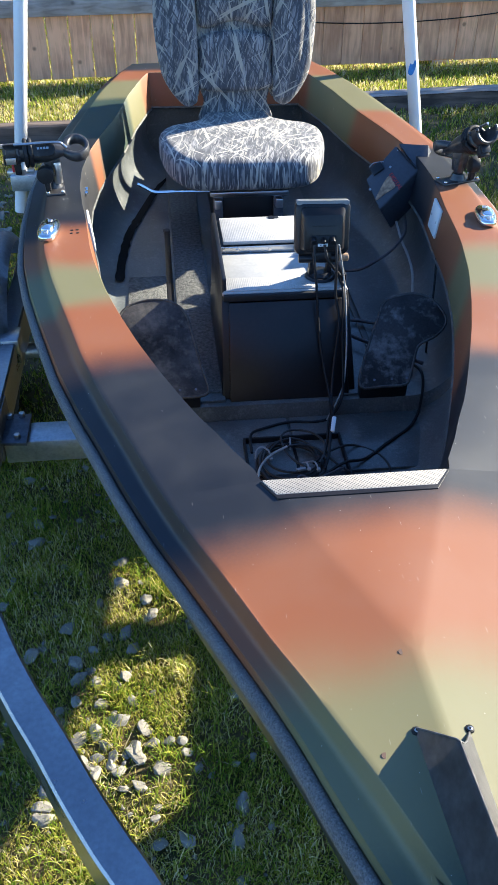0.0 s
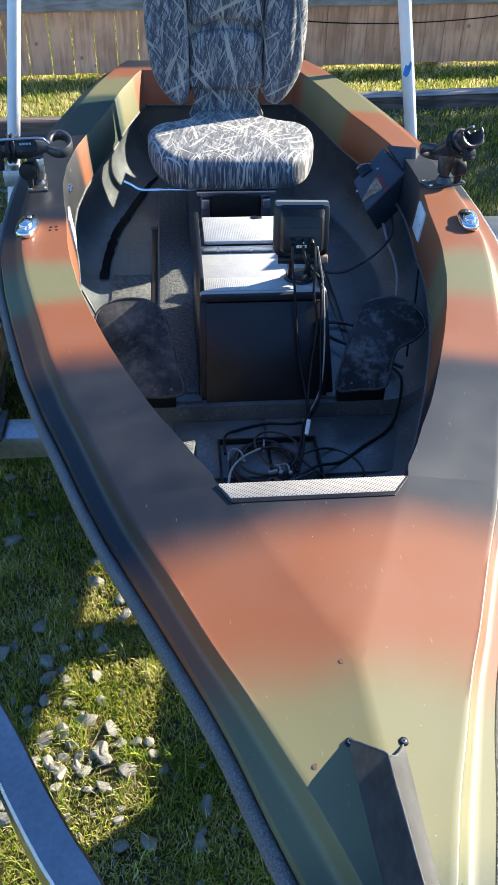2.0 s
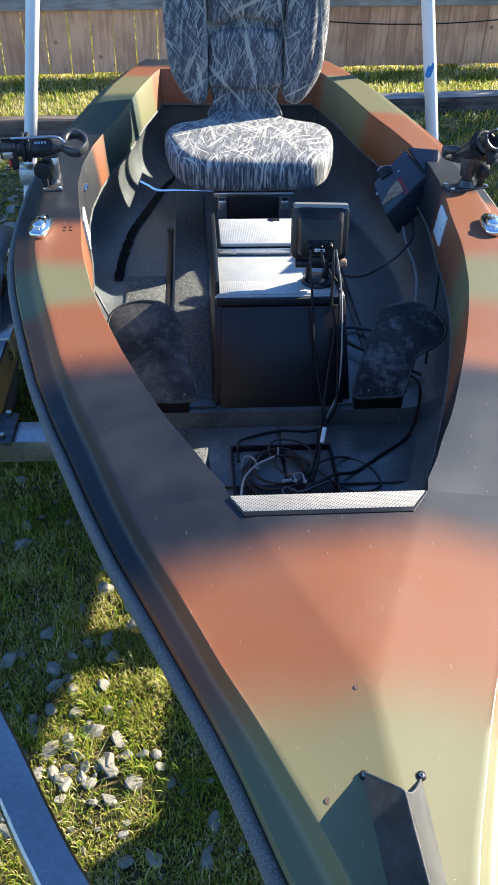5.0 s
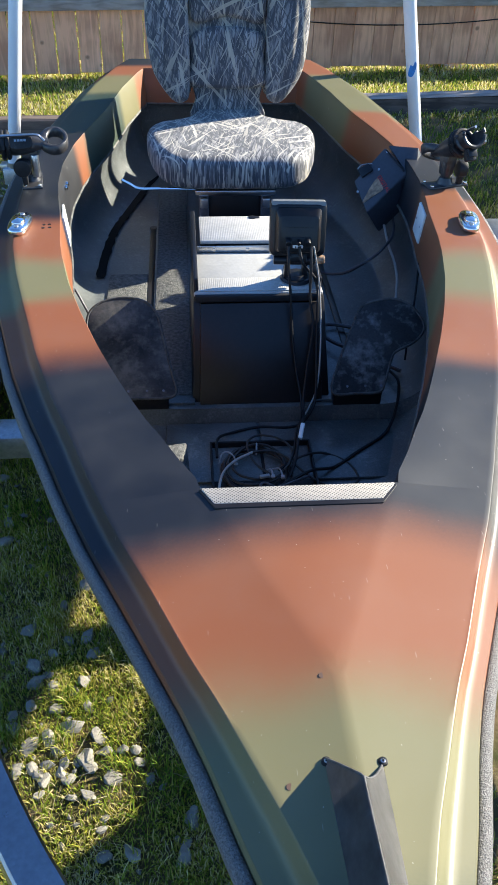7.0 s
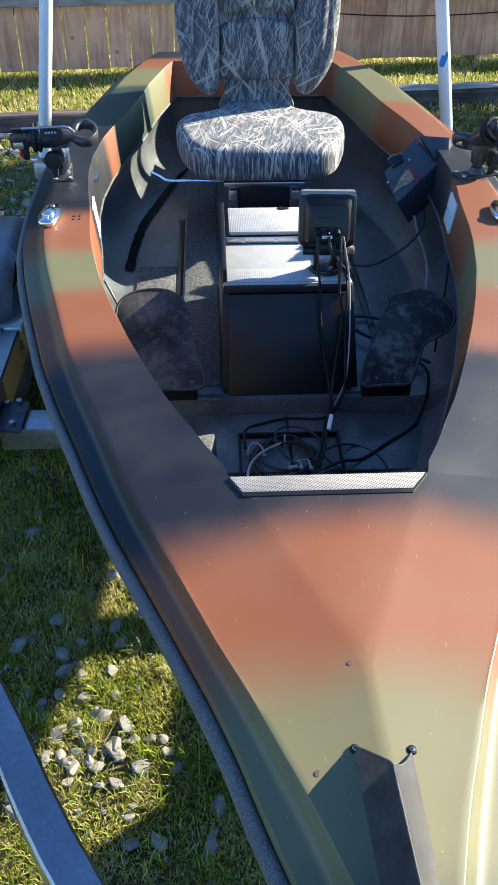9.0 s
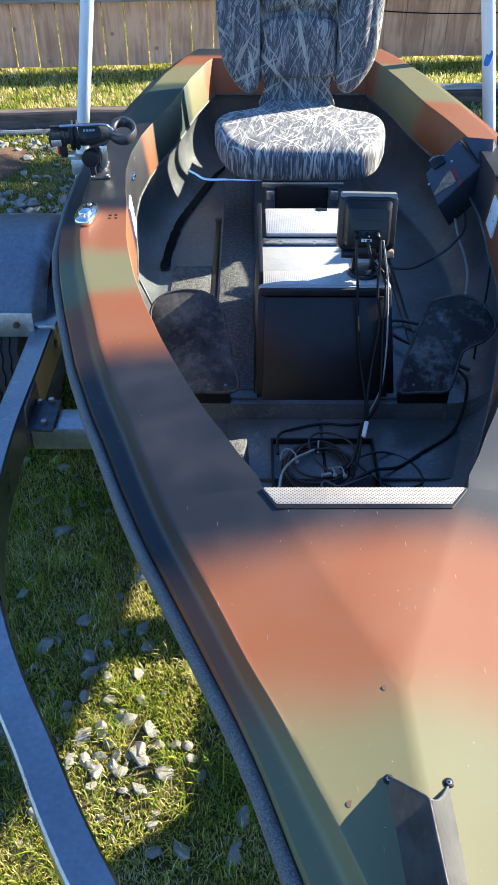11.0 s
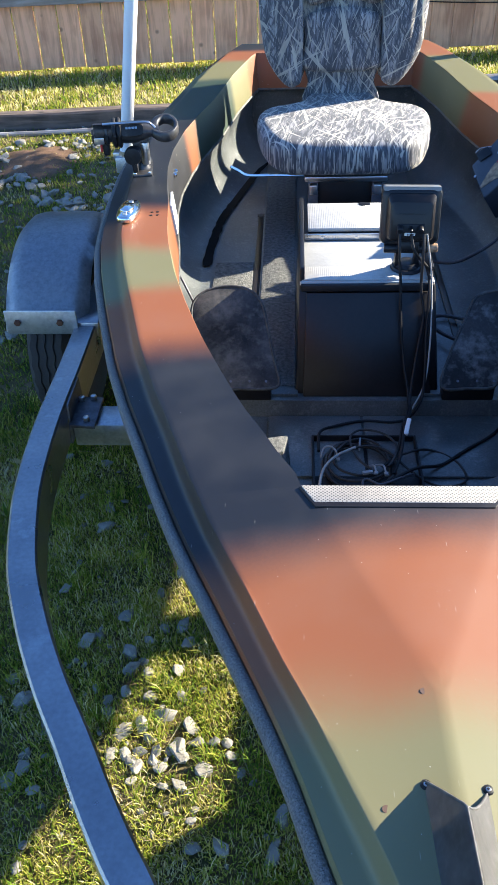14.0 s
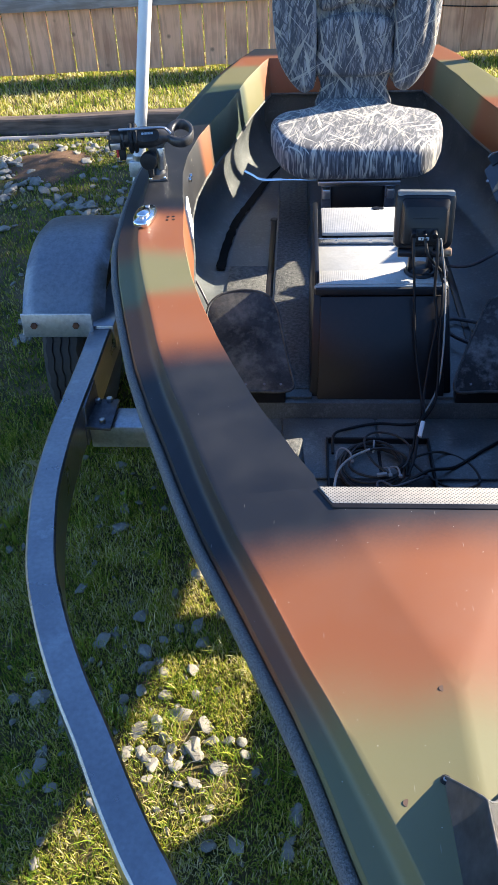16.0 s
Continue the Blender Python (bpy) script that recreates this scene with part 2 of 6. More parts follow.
    l.new(dirt.outputs["Fac"], dm.inputs["Value"])
    dust = n.new("ShaderNodeMix")
    dust.data_type = "RGBA"
    dust.inputs[7].default_value = (0.34, 0.32, 0.29, 1)
    l.new(dm.outputs[0], dust.inputs["Factor"])
    l.new(sides.outputs[2], dust.inputs[6])
    # small chips and specks
    vor = n.new("ShaderNodeTexVoronoi")
    vor.inputs["Scale"].default_value = 66
    l.new(tc.outputs["Object"], vor.inputs["Vector"])
    lt = n.new("ShaderNodeMath")
    lt.operation = "LESS_THAN"
    lt.inputs[1].default_value = 0.034
    l.new(vor.outputs["Distance"], lt.inputs[0])
    chip = n.new("ShaderNodeMix")
    chip.data_type = "RGBA"
    chip.inputs[7].default_value = (0.45, 0.42, 0.36, 1)
    l.new(lt.outputs[0], chip.inputs["Factor"])
    l.new(dust.outputs[2], chip.inputs[6])
    # fine scratches and rubbed marks running fore and aft
    drawn = n.new("ShaderNodeMapping")
    drawn.inputs["Rotation"].default_value = (0, 0, radians(-9))
    drawn.inputs["Scale"].default_value = (85, 11, 14)
    l.new(tc.outputs["Object"], drawn.inputs["Vector"])
    mark = n.new("ShaderNodeTexVoronoi")
    mark.inputs["Scale"].default_value = 1.0
    l.new(drawn.outputs[0], mark.inputs["Vector"])
    thin = n.new("ShaderNodeMapRange")
    thin.inputs["From Min"].default_value, thin.inputs["From Max"].default_value = 0.030, 0.060
    thin.inputs["To Min"].default_value, thin.inputs["To Max"].default_value = 0.30, 0.0
    l.new(mark.outputs["Distance"], thin.inputs["Value"])
    rub = n.new("ShaderNodeMix")
    rub.data_type = "RGBA"
    rub.inputs[7].default_value = (0.42, 0.38, 0.33, 1)
    l.new(thin.outputs[0], rub.inputs["Factor"])
    l.new(chip.outputs[2], rub.inputs[6])
    l.new(rub.outputs[2], b.inputs["Base Color"])
    rr = n.new("ShaderNodeMapRange")
    rr.inputs["To Min"].default_value, rr.inputs["To Max"].default_value = 0.48, 0.60
    l.new(dirt.outputs["Fac"], rr.inputs["Value"])
    l.new(rr.outputs[0], b.inputs["Roughness"])
    b.inputs["Specular IOR Level"].default_value = 0.40
    b.inputs["Coat Weight"].default_value, b.inputs["Coat Roughness"].default_value = coat, 0.38
    bp = n.new("ShaderNodeBump")
    bp.inputs["Strength"].default_value, bp.inputs["Distance"].default_value = 0.018, 0.002
    l.new(spray.outputs["Fac"], bp.inputs["Height"])
    l.new(bp.outputs["Normal"], b.inputs["Normal"])
    return m


BAND_SKEW = 0.09
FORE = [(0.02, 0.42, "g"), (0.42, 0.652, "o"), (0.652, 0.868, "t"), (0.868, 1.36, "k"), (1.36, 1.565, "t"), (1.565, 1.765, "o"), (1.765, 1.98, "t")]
BANDS_PORT = FORE + [(1.98, 2.475, "k"), (2.475, 2.575, "t"), (2.585, 2.975, "g"), (2.975, 3.18, "o"), (3.18, 3.30, "t"), (3.30, 3.56, "k")]
BANDS_STARBOARD = FORE + [(1.98, 2.15, "t"), (2.15, 2.445, "k"), (2.445, 2.79, "t"), (2.79, 3.195, "o"), (3.195, 3.56, "t")]


def camo_fabric(name, tilt, pale=1.0, bend=0.0, fine=1.0):
    """Reed-patterned cloth: pale blades crossing over a blue-black ground, running in the plane that is tilted by so many degrees from level."""
    m = bpy.data.materials.new(name)
    m.use_nodes = True
    nt = m.node_tree
    n, l = nt.nodes, nt.links
    b = n["Principled BSDF"]
    tc = n.new("ShaderNodeTexCoord")
    flat = n.new("ShaderNodeMapping")
    flat.inputs["Rotation"].default_value = (radians(-tilt), 0, 0)
    l.new(tc.outputs["Object"], flat.inputs["Vector"])

    def field(turn, sx, sy, shift, detail=1.5, twist=0.0):
        mp = n.new("ShaderNodeMapping")
        mp.inputs["Rotation"].default_value = (0, 0, radians(turn))
        l.new(flat.outputs[0], mp.inputs["Vector"])
        mq = n.new("ShaderNodeMapping")
        mq.inputs["Location"].default_value = (shift, shift * 1.7, shift * 0.6)
        mq.inputs["Scale"].default_value = (sx * 0.98 * fine, sy * 0.85 * fine, 9)
        l.new(mp.outputs[0], mq.inputs["Vector"])
        nz = n.new("ShaderNodeTexNoise")
        nz.inputs["Scale"].default_value, nz.inputs["Detail"].default_value = 1.0, detail
        nz.inputs["Distortion"].default_value = twist
        l.new(mq.outputs[0], nz.inputs["Vector"])
        return nz.outputs["Fac"]

    ramp = n.new("ShaderNodeValToRGB")
    cr = ramp.color_ramp
    cr.elements[0].position, cr.elements[0].color = 0.40, (0.04, 0.043, 0.055, 1)
    cr.elements[1].position, cr.elements[1].color = 0.64, (0.293, 0.28, 0.276, 1)
    cr.elements.new(0.50).color = (0.11, 0.111, 0.124, 1)
    l.new(field(9, 60, 10, 0.0, 4, 1.4), ramp.inputs["Fac"])
    col = ramp.outputs["Color"]
    # layers: turn, across, along, threshold, distortion, colour
    layers = ((4, 85, 10, 0.56, 1.6, (0.039, 0.042, 0.053)), (-16, 80, 9, 0.595, 0.8, (0.318, 0.299, 0.277)), (22, 95, 9, 0.575, 1.2, (0.04, 0.044, 0.055)), (12, 90, 8, 0.61, 0.8, (0.388, 0.359, 0.311)), (-34, 100, 9, 0.60, 0.8, (0.043, 0.046, 0.058)),
              (30, 85, 6, 0.635, 0.3, (0.513, 0.471, 0.398)), (-42, 80, 5.5, 0.645, 0.2, (0.542, 0.497, 0.419)), (66, 85, 6, 0.665, 0.2, (0.571, 0.524, 0.436)), (-10, 75, 5, 0.655, 0.3, (0.598, 0.55, 0.454)))
    for i, (turn, sx, sy, lo, w, c) in enumerate(layers):
        st = n.new("ShaderNodeMapRange")
        st.inputs["From Min"].default_value, st.inputs["From Max"].default_value = lo, lo + 0.018
        l.new(field(turn, sx, sy, i * 3.7 + 1.3, 1.5, w + bend), st.inputs["Value"])
        vein = n.new("ShaderNodeMapRange")
        vein.inputs["To Min"].default_value = 0.7
        l.new(field(turn, sx * 6, sy * 2, i * 1.9), vein.inputs["Value"])
        k = n.new("ShaderNodeMath")
        k.operation = "MULTIPLY"
        l.new(st.outputs[0], k.inputs[0])
        l.new(vein.outputs[0], k.inputs[1])
        mx = n.new("ShaderNodeMix")
        mx.data_type = "RGBA"
        # pale below 1 dims the light blades, for cloth that stands in shade
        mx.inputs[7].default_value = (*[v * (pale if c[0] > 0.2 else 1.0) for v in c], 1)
        l.new(k.outputs[0], mx.inputs["Factor"])
        l.new(col, mx.inputs[6])
        col = mx.outputs[2]
    l.new(col, b.inputs["Base Color"])
    b.inputs["Roughness"].default_value = 0.7
    b.inputs["Sheen Weight"].default_value = 0.15
    wv = n.new("ShaderNodeTexNoise")
    wv.inputs["Scale"].default_value = 900
    l.new(tc.outputs["Object"], wv.inputs["Vector"])
    fold = n.new("ShaderNodeTexNoise")
    fold.inputs["Scale"].default_value = 9
    l.new(tc.outputs["Object"], fold.inputs["Vector"])
    b1, b2 = n.new("ShaderNodeBump"), n.new("ShaderNodeBump")
    b1.inputs["Strength"].default_value, b1.inputs["Distance"].default_value = 0.3, 0.03
    b2.inputs["Strength"].default_value, b2.inputs["Distance"].default_value = 0.2, 0.001
    l.new(fold.outputs["Fac"], b1.inputs["Height"])
    l.new(wv.outputs["Fac"], b2.inputs["Height"])
    l.new(b1.outputs["Normal"], b2.inputs["Normal"])
    l.new(b2.outputs["Normal"], b.inputs["Normal"])
    return m


def wood(name, dark, pale, axis, piece=0.0, rough=0.8):
    """Timber with grain drawn out along one axis, knots and weathering."""
    m = bpy.data.materials.new(name)
    m.use_nodes = True
    nt = m.node_tree
    n, l = nt.nodes, nt.links
    b = n["Principled BSDF"]
    tc = n.new("ShaderNodeTexCoord")
    info = n.new("ShaderNodeObjectInfo")
    off = n.new("ShaderNodeVectorMath")
    off.operation = "SCALE"
    cmb = n.new("ShaderNodeCombineXYZ")
    for k in range(3):
        l.new(info.outputs["Random"], cmb.inputs[k])
    l.new(cmb.outputs[0], off.inputs[0])
    off.inputs["Scale"].default_value = 37.0
    add = n.new("ShaderNodeVectorMath")
    l.new(tc.outputs["Object"], add.inputs[0])
    l.new(off.outputs[0], add.inputs[1])
    mp = n.new("ShaderNodeMapping")
    mp.inputs["Scale"].default_value = [4 if a == axis else 38 for a in "xyz"]
    l.new(add.outputs[0], mp.inputs["Vector"])
    grain, patch = n.new("ShaderNodeTexNoise"), n.new("ShaderNodeTexNoise")
    grain.inputs["Scale"].default_value, grain.inputs["Detail"].default_value, grain.inputs["Distortion"].default_value = 1.0, 5, 0.8
    patch.inputs["Scale"].default_value, patch.inputs["Detail"].default_value = 5, 4
    l.new(mp.outputs[0], grain.inputs["Vector"])
    l.new(add.outputs[0], patch.inputs["Vector"])
    mean = n.new("ShaderNodeMath")
    mean.operation = "MULTIPLY_ADD"
    mean.inputs[1].default_value = 0.55
    l.new(grain.outputs["Fac"], mean.inputs[0])
    half = n.new("ShaderNodeMath")
    half.operation = "MULTIPLY"
    half.inputs[1].default_value = 0.45
    l.new(patch.outputs["Fac"], half.inputs[0])
    l.new(half.outputs[0], mean.inputs[2])
    ramp = n.new("ShaderNodeValToRGB")
    ramp.color_ramp.elements[0].position, ramp.color_ramp.elements[0].color = 0.40, (*dark, 1)
    ramp.color_ramp.elements[1].position, ramp.color_ramp.elements[1].color = 0.58, (*pale, 1)
    l.new(mean.outputs[0], ramp.inputs["Fac"])
    knot = n.new("ShaderNodeTexVoronoi")
    knot.inputs["Scale"].default_value = 6.5
    l.new(add.outputs[0], knot.inputs["Vector"])
    kn = n.new("ShaderNodeMapRange")
    kn.inputs["From Min"].default_value, kn.inputs["From Max"].default_value = 0.05, 0.11
    kn.inputs["To Min"].default_value, kn.inputs["To Max"].default_value = 0.75, 0.0
    l.new(knot.outputs["Distance"], kn.inputs["Value"])
    mx = n.new("ShaderNodeMix")
    mx.data_type = "RGBA"
    mx.inputs[7].default_value = (*[c * 0.35 for c in dark], 1)
    l.new(kn.outputs[0], mx.inputs["Factor"])
    l.new(ramp.outputs["Color"], mx.inputs[6])
    hsv = n.new("ShaderNodeHueSaturation")
    mr = n.new("ShaderNodeMapRange")
    mr.inputs["To Min"].default_value, mr.inputs["To Max"].default_value = 1 - piece, 1 + piece
    l.new(info.outputs["Random"], mr.inputs["Value"])
    l.new(mr.outputs[0], hsv.inputs["Value"])
    l.new(mx.outputs[2], hsv.inputs["Color"])
    l.new(hsv.outputs["Color"], b.inputs["Base Color"])
    b.inputs["Roughness"].default_value = rough
    bp = n.new("ShaderNodeBump")
    bp.inputs["Strength"].default_value, bp.inputs["Distance"].default_value = 0.5, 0.003
    l.new(grain.outputs["Fac"], bp.inputs["Height"])
    l.new(bp.outputs["Normal"], b.inputs["Normal"])
    return m


def ribbed(name, rgb, rough, pitch, axis="X", metal=0.0, dots=False):
    """A fine tread pattern pressed into the surface."""
    m = mat(name, rgb, rough, metal, var=0.1, bump=0.0, scale=18)
    nt = m.node_tree
    n, l = nt.nodes, nt.links
    b = n["Principled BSDF"]
    tc = n.new("ShaderNodeTexCoord")
    bp = n.new("ShaderNodeBump")
    if dots:
        v = n.new("ShaderNodeTexVoronoi")
        v.voronoi_dimensions = "2D"
        v.inputs["Scale"].default_value, v.inputs["Randomness"].default_value = 1 / pitch, 0.0
        turn = n.new("ShaderNodeMapping")
        turn.inputs["Rotation"].default_value = (0, 0, radians(45))
        l.new(tc.outputs["Object"], turn.inputs["Vector"])
        l.new(turn.outputs[0], v.inputs["Vector"])
        src = v.outputs["Distance"]
        hole = n.new("ShaderNodeMapRange")
        hole.inputs["From Min"].default_value, hole.inputs["From Max"].default_value = 0.22, 0.34
        hole.inputs["To Min"].default_value, hole.inputs["To Max"].default_value = 0.85, 0.0
        l.new(src, hole.inputs["Value"])
        mx = n.new("ShaderNodeMix")
        mx.data_type = "RGBA"
        mx.inputs[7].default_value = (0.045, 0.042, 0.04, 1)
        l.new(hole.outputs[0], mx.inputs["Factor"])
        l.new(b.inputs["Base Color"].links[0].from_socket, mx.inputs[6])
        l.new(mx.outputs[2], b.inputs["Base Color"])
    else:
        w = n.new("ShaderNodeTexWave")
        w.bands_direction = axis
        w.inputs["Scale"].default_value = 0.314 / pitch
        l.new(tc.outputs["Object"], w.inputs["Vector"])
        src = w.outputs["Fac"]
    bp.inputs["Strength"].default_value, bp.inputs["Distance"].default_value = 0.22, 0.001
    l.new(src, bp.inputs["Height"])
    l.new(bp.outputs["Normal"], b.inputs["Normal"])
    return m


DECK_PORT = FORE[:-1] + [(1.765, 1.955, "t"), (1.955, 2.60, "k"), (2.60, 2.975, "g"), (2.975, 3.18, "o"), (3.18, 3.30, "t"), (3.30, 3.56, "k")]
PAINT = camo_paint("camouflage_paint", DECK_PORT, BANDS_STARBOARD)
COAMING_PAINT = camo_paint("camouflage_paint_on_the_coaming", BANDS_PORT, BANDS_STARBOARD)
# one cloth, two tones: seat pale as in sun, backrest darkened as in shade
CLOTH_LIT, CLOTH_SHADED = camo_fabric('reed_cloth_lit', 0, 0.92, 0.0, 1.35), camo_fabric('reed_cloth_shaded', 81, 0.62, 0.5)
LINER = mat("scuffed_black_gelcoat", (0.118, 0.128, 0.128), 0.35, var=0.3, scale=5, fine=300, second=(0.058, 0.064, 0.066), bump=0.08, spec=0.5, rvar=0.14)
scuff(LINER, (0.30, 0.30, 0.29), 110, 0.58, 0.70, 0.28)
CARPET = mat("worn_grey_deck_carpet", (0.185, 0.185, 0.175), 0.9, var=0.3, scale=110, fine=420, bump=0.9, second=(0.085, 0.088, 0.088), spec=0.1)
HULL = mat("dark_green_hull_paint", (0.03, 0.035, 0.032), 0.35, var=0.15)
RUBBER = mat("grey_rubber_trim", (0.225, 0.215, 0.205), 0.5, var=0.3, scale=420, fine=600, bump=0.9, second=(0.095, 0.092, 0.09))
FRONT = mat("dull_black_panel", (0.017, 0.014, 0.014), 0.36, var=0.2, spec=0.38, bump=0.05)
DARKSTEEL = mat("dark_weathered_steel", (0.16, 0.17, 0.20), 0.5, 0.7, var=0.2, scale=50)
PLASTIC = mat("black_plastic", (0.012, 0.012, 0.014), 0.38, var=0.15, bump=0.05, spec=0.35)
WORN_PLASTIC = mat("sun_worn_black_plastic", (0.042, 0.040, 0.041), 0.34, var=0.3, scale=60, bump=0.05, spec=0.55, second=(0.020, 0.020, 0.021))
MATTE = mat("matt_black_plastic", (0.016, 0.016, 0.018), 0.55, var=0.2, bump=0.2, spec=0.3)
CHROME = mat("chrome", (0.8, 0.79, 0.77), 0.16, 1.0, var=0.03, bump=0.0, rvar=0.04)
STEEL = mat("zinc_steel", (0.55, 0.55, 0.56), 0.33, 1.0, var=0.1)
ALU = mat("brushed_aluminium", (0.72, 0.72, 0.72), 0.3, 0.9, var=0.08)
GALV = mat("galvanised_steel", (0.50, 0.52, 0.56), 0.45, 0.85, var=0.14, scale=70, fine=160, bump=0.03, second=(0.39, 0.41, 0.45))
RAIL_STEEL = mat("blue_grey_rail_steel", (0.34, 0.345, 0.365), 0.30, 0.9, var=0.12, scale=9, fine=120, bump=0.03, second=(0.265, 0.27, 0.29))
RIVET = mat("dull_rivet", (0.085, 0.045, 0.03), 0.6, var=0.1)
RUST = mat("rusty_bolt_steel", (0.16, 0.07, 0.04), 0.75, 0.3, var=0.25, scale=80)
WHITE = mat("white_plastic", (0.78, 0.78, 0.76), 0.4, var=0.04)
PVC = mat("white_pvc_pipe", (0.80, 0.80, 0.80), 0.35, var=0.04, scale=5, bump=0.03)
TREAD = ribbed("ribbed_pale_tread", (0.47, 0.455, 0.425), 0.6, 0.0042, "X")
TREAD_SMOOTH = mat("scuffed_pale_tread", (0.418, 0.41, 0.388), 0.6, var=0.05, scale=30, bump=0.1)
PADMAT = ribbed("dimpled_step_rubber", (0.385, 0.35, 0.305), 0.75, 0.0038, dots=True)
TYRE = mat("tyre_rubber", (0.025, 0.025, 0.027), 0.75, var=0.2, bump=0.3)
PEDAL = mat("worn_black_pedal_rubber", (0.070, 0.070, 0.070), 0.6, var=0.2, scale=11, fine=200, second=(0.014, 0.014, 0.015), bump=0.08, spec=0.2)
SCUFFED = mat("scuffed_pedal_rubber", (0.045, 0.045, 0.046), 0.6, var=0.25, scale=9, fine=200, second=(0.010, 0.010, 0.011), bump=0.08, spec=0.2)
scuff(PEDAL, (0.22, 0.20, 0.17), 60, 0.52, 0.72, 0.4)
scuff(SCUFFED, (0.34, 0.34, 0.335), 52, 0.55, 0.74, 0.42)
EDGE_WORN = mat("worn_pedal_edge", (0.075, 0.075, 0.072), 0.5, var=0.3, scale=30, second=(0.02, 0.02, 0.02), bump=0.0, spec=0.3)
scuff(RAIL_STEEL, (0.45, 0.47, 0.50), 38, 0.62, 0.70, 0.5)
scuff(GALV, (0.52, 0.54, 0.57), 90, 0.55, 0.68, 0.5)
CABLE = mat("black_cable", (0.009, 0.009, 0.010), 0.5, spec=0.3, var=0.1, bump=0.0)
TIE = mat("grey_nylon_tie", (0.30, 0.31, 0.32), 0.45, var=0.1, bump=0.0)
CABLE_W = mat("pale_cable", (0.36, 0.34, 0.31), 0.4, var=0.1, bump=0.0)
CABLE_C = mat("brown_black_cable", (0.030, 0.026, 0.025), 0.45, spec=0.4, var=0.1, bump=0.0)
CABLE_G = mat("grey_cable", (0.075, 0.068, 0.076), 0.4, var=0.1, bump=0.0)
RED = mat("red_label_print", (0.5, 0.03, 0.03), 0.5, var=0.05, bump=0.0)
TAN = mat("tan_label_print", (0.42, 0.26, 0.15), 0.5, var=0.3, scale=60, bump=0.0)
BLUEP = mat("blue_spray_mark", (0.03, 0.22, 0.6), 0.5, var=0.2)
FENCE = wood("weathered_cedar", (0.53, 0.258, 0.145), (0.80, 0.435, 0.255), "z", 0.17)
GREYWOOD = wood("greyed_timber", (0.22, 0.185, 0.165), (0.37, 0.33, 0.31), "x")
SLEEPER = wood("dark_landscape_timber", (0.045, 0.033, 0.027), (0.15, 0.11, 0.09), "x", rough=0.9)
STONE = mat("grey_crushed_stone", (0.31, 0.285, 0.24), 0.85, var=0.25, scale=55, fine=260, bump=0.3, piece=0.22, second=(0.20, 0.19, 0.17))
CONCRETE = mat("concrete_block", (0.55, 0.53, 0.5), 0.9, var=0.15, scale=30)


def soil():
    m = mat("damp_soil_and_moss", (0.17, 0.125, 0.072), 0.95, var=0.3, scale=11, fine=180, bump=0.5, second=(0.055, 0.06, 0.022), spec=0.1)
    return m


def grass_mat(name, k, dry, older=0.0):
    m = bpy.data.materials.new(name)
    m.use_nodes = True
    nt = m.node_tree
    n, l = nt.nodes, nt.links
    b = n["Principled BSDF"]
    geo = n.new("ShaderNodeNewGeometry")
    tc = n.new("ShaderNodeTexCoord")
    patch = n.new("ShaderNodeTexNoise")
    patch.inputs["Scale"].default_value, patch.inputs["Detail"].default_value = 4.5, 3
    l.new(tc.outputs["Object"], patch.inputs["Vector"])
    add = n.new("ShaderNodeMath")
    add.operation = "MULTIPLY_ADD"
    add.inputs[1].default_value = 0.55
    shift = n.new("ShaderNodeMath")
    shift.inputs[1].default_value = older
    l.new(patch.outputs["Fac"], shift.inputs[0])
    l.new(geo.outputs["Random Per Island"], add.inputs[0])
    l.new(shift.outputs[0], add.inputs[2])
    ramp = n.new("ShaderNodeValToRGB")
    cr = ramp.color_ramp
    cr.elements[0].position, cr.elements[0].color = 0.42, (0.095 * k, 0.165 * k, 0.018 * k, 1)
    cr.elements[1].position, cr.elements[1].color = 0.98, (0.56 * k * dry, 0.49 * k * dry, 0.27 * k * dry, 1)
    for p, c in ((0.60, (0.20, 0.265, 0.026)), (0.76, (0.35, 0.345, 0.05)), (0.90, (0.46, 0.385, 0.12))):
        cr.elements.new(p).color = (*[q * k for q in c], 1)
    l.new(add.outputs[0], ramp.inputs["Fac"])
    l.new(ramp.outputs["Color"], b.inputs["Base Color"])
    b.inputs["Roughness"].default_value = 0.65
    b.inputs["Specular IOR Level"].default_value = 0.15
    tr = n.new("ShaderNodeBsdfTranslucent")
    l.new(ramp.outputs["Color"], tr.inputs["Color"])
    mx = n.new("ShaderNodeMixShader")
    mx.inputs[0].default_value = 0.45
    l.new(b.outputs[0], mx.inputs[1])
    l.new(tr.outputs[0], mx.inputs[2])
    l.new(mx.outputs[0], n["Material Output"].inputs["Surface"])
    return m


# TURF is the grass with shade darkened into its colour; leaves use it too
SOIL, GRASS, TURF, DRY = soil(), grass_mat("grass_blades", 1.2, 1.0, -0.05), grass_mat("darkened_grass_blades", 0.9, 0.8, -0.08), grass_mat("yellowing_grass_blades", 1.2, 1.1, 0.0)

STRAW = mat("dry_straw", (0.56, 0.46, 0.27), 0.8, var=0.3, scale=40, bump=0.0, spec=0.2)

# ---- ground ----


def ground_z(x, y):
    t = min(max((y - 1.9) / 2.6, 0.0), 1.0)
    s = t * t * (3 - 2 * t) * 0.45 + t * 0.55
    far = min(max((y - 4.6) / 0.9, 0.0), 1.0)
    return s * (0.205 + 0.026 * max(-3.0, min(3.0, x)) * (1 - far)) - 0.032 * far


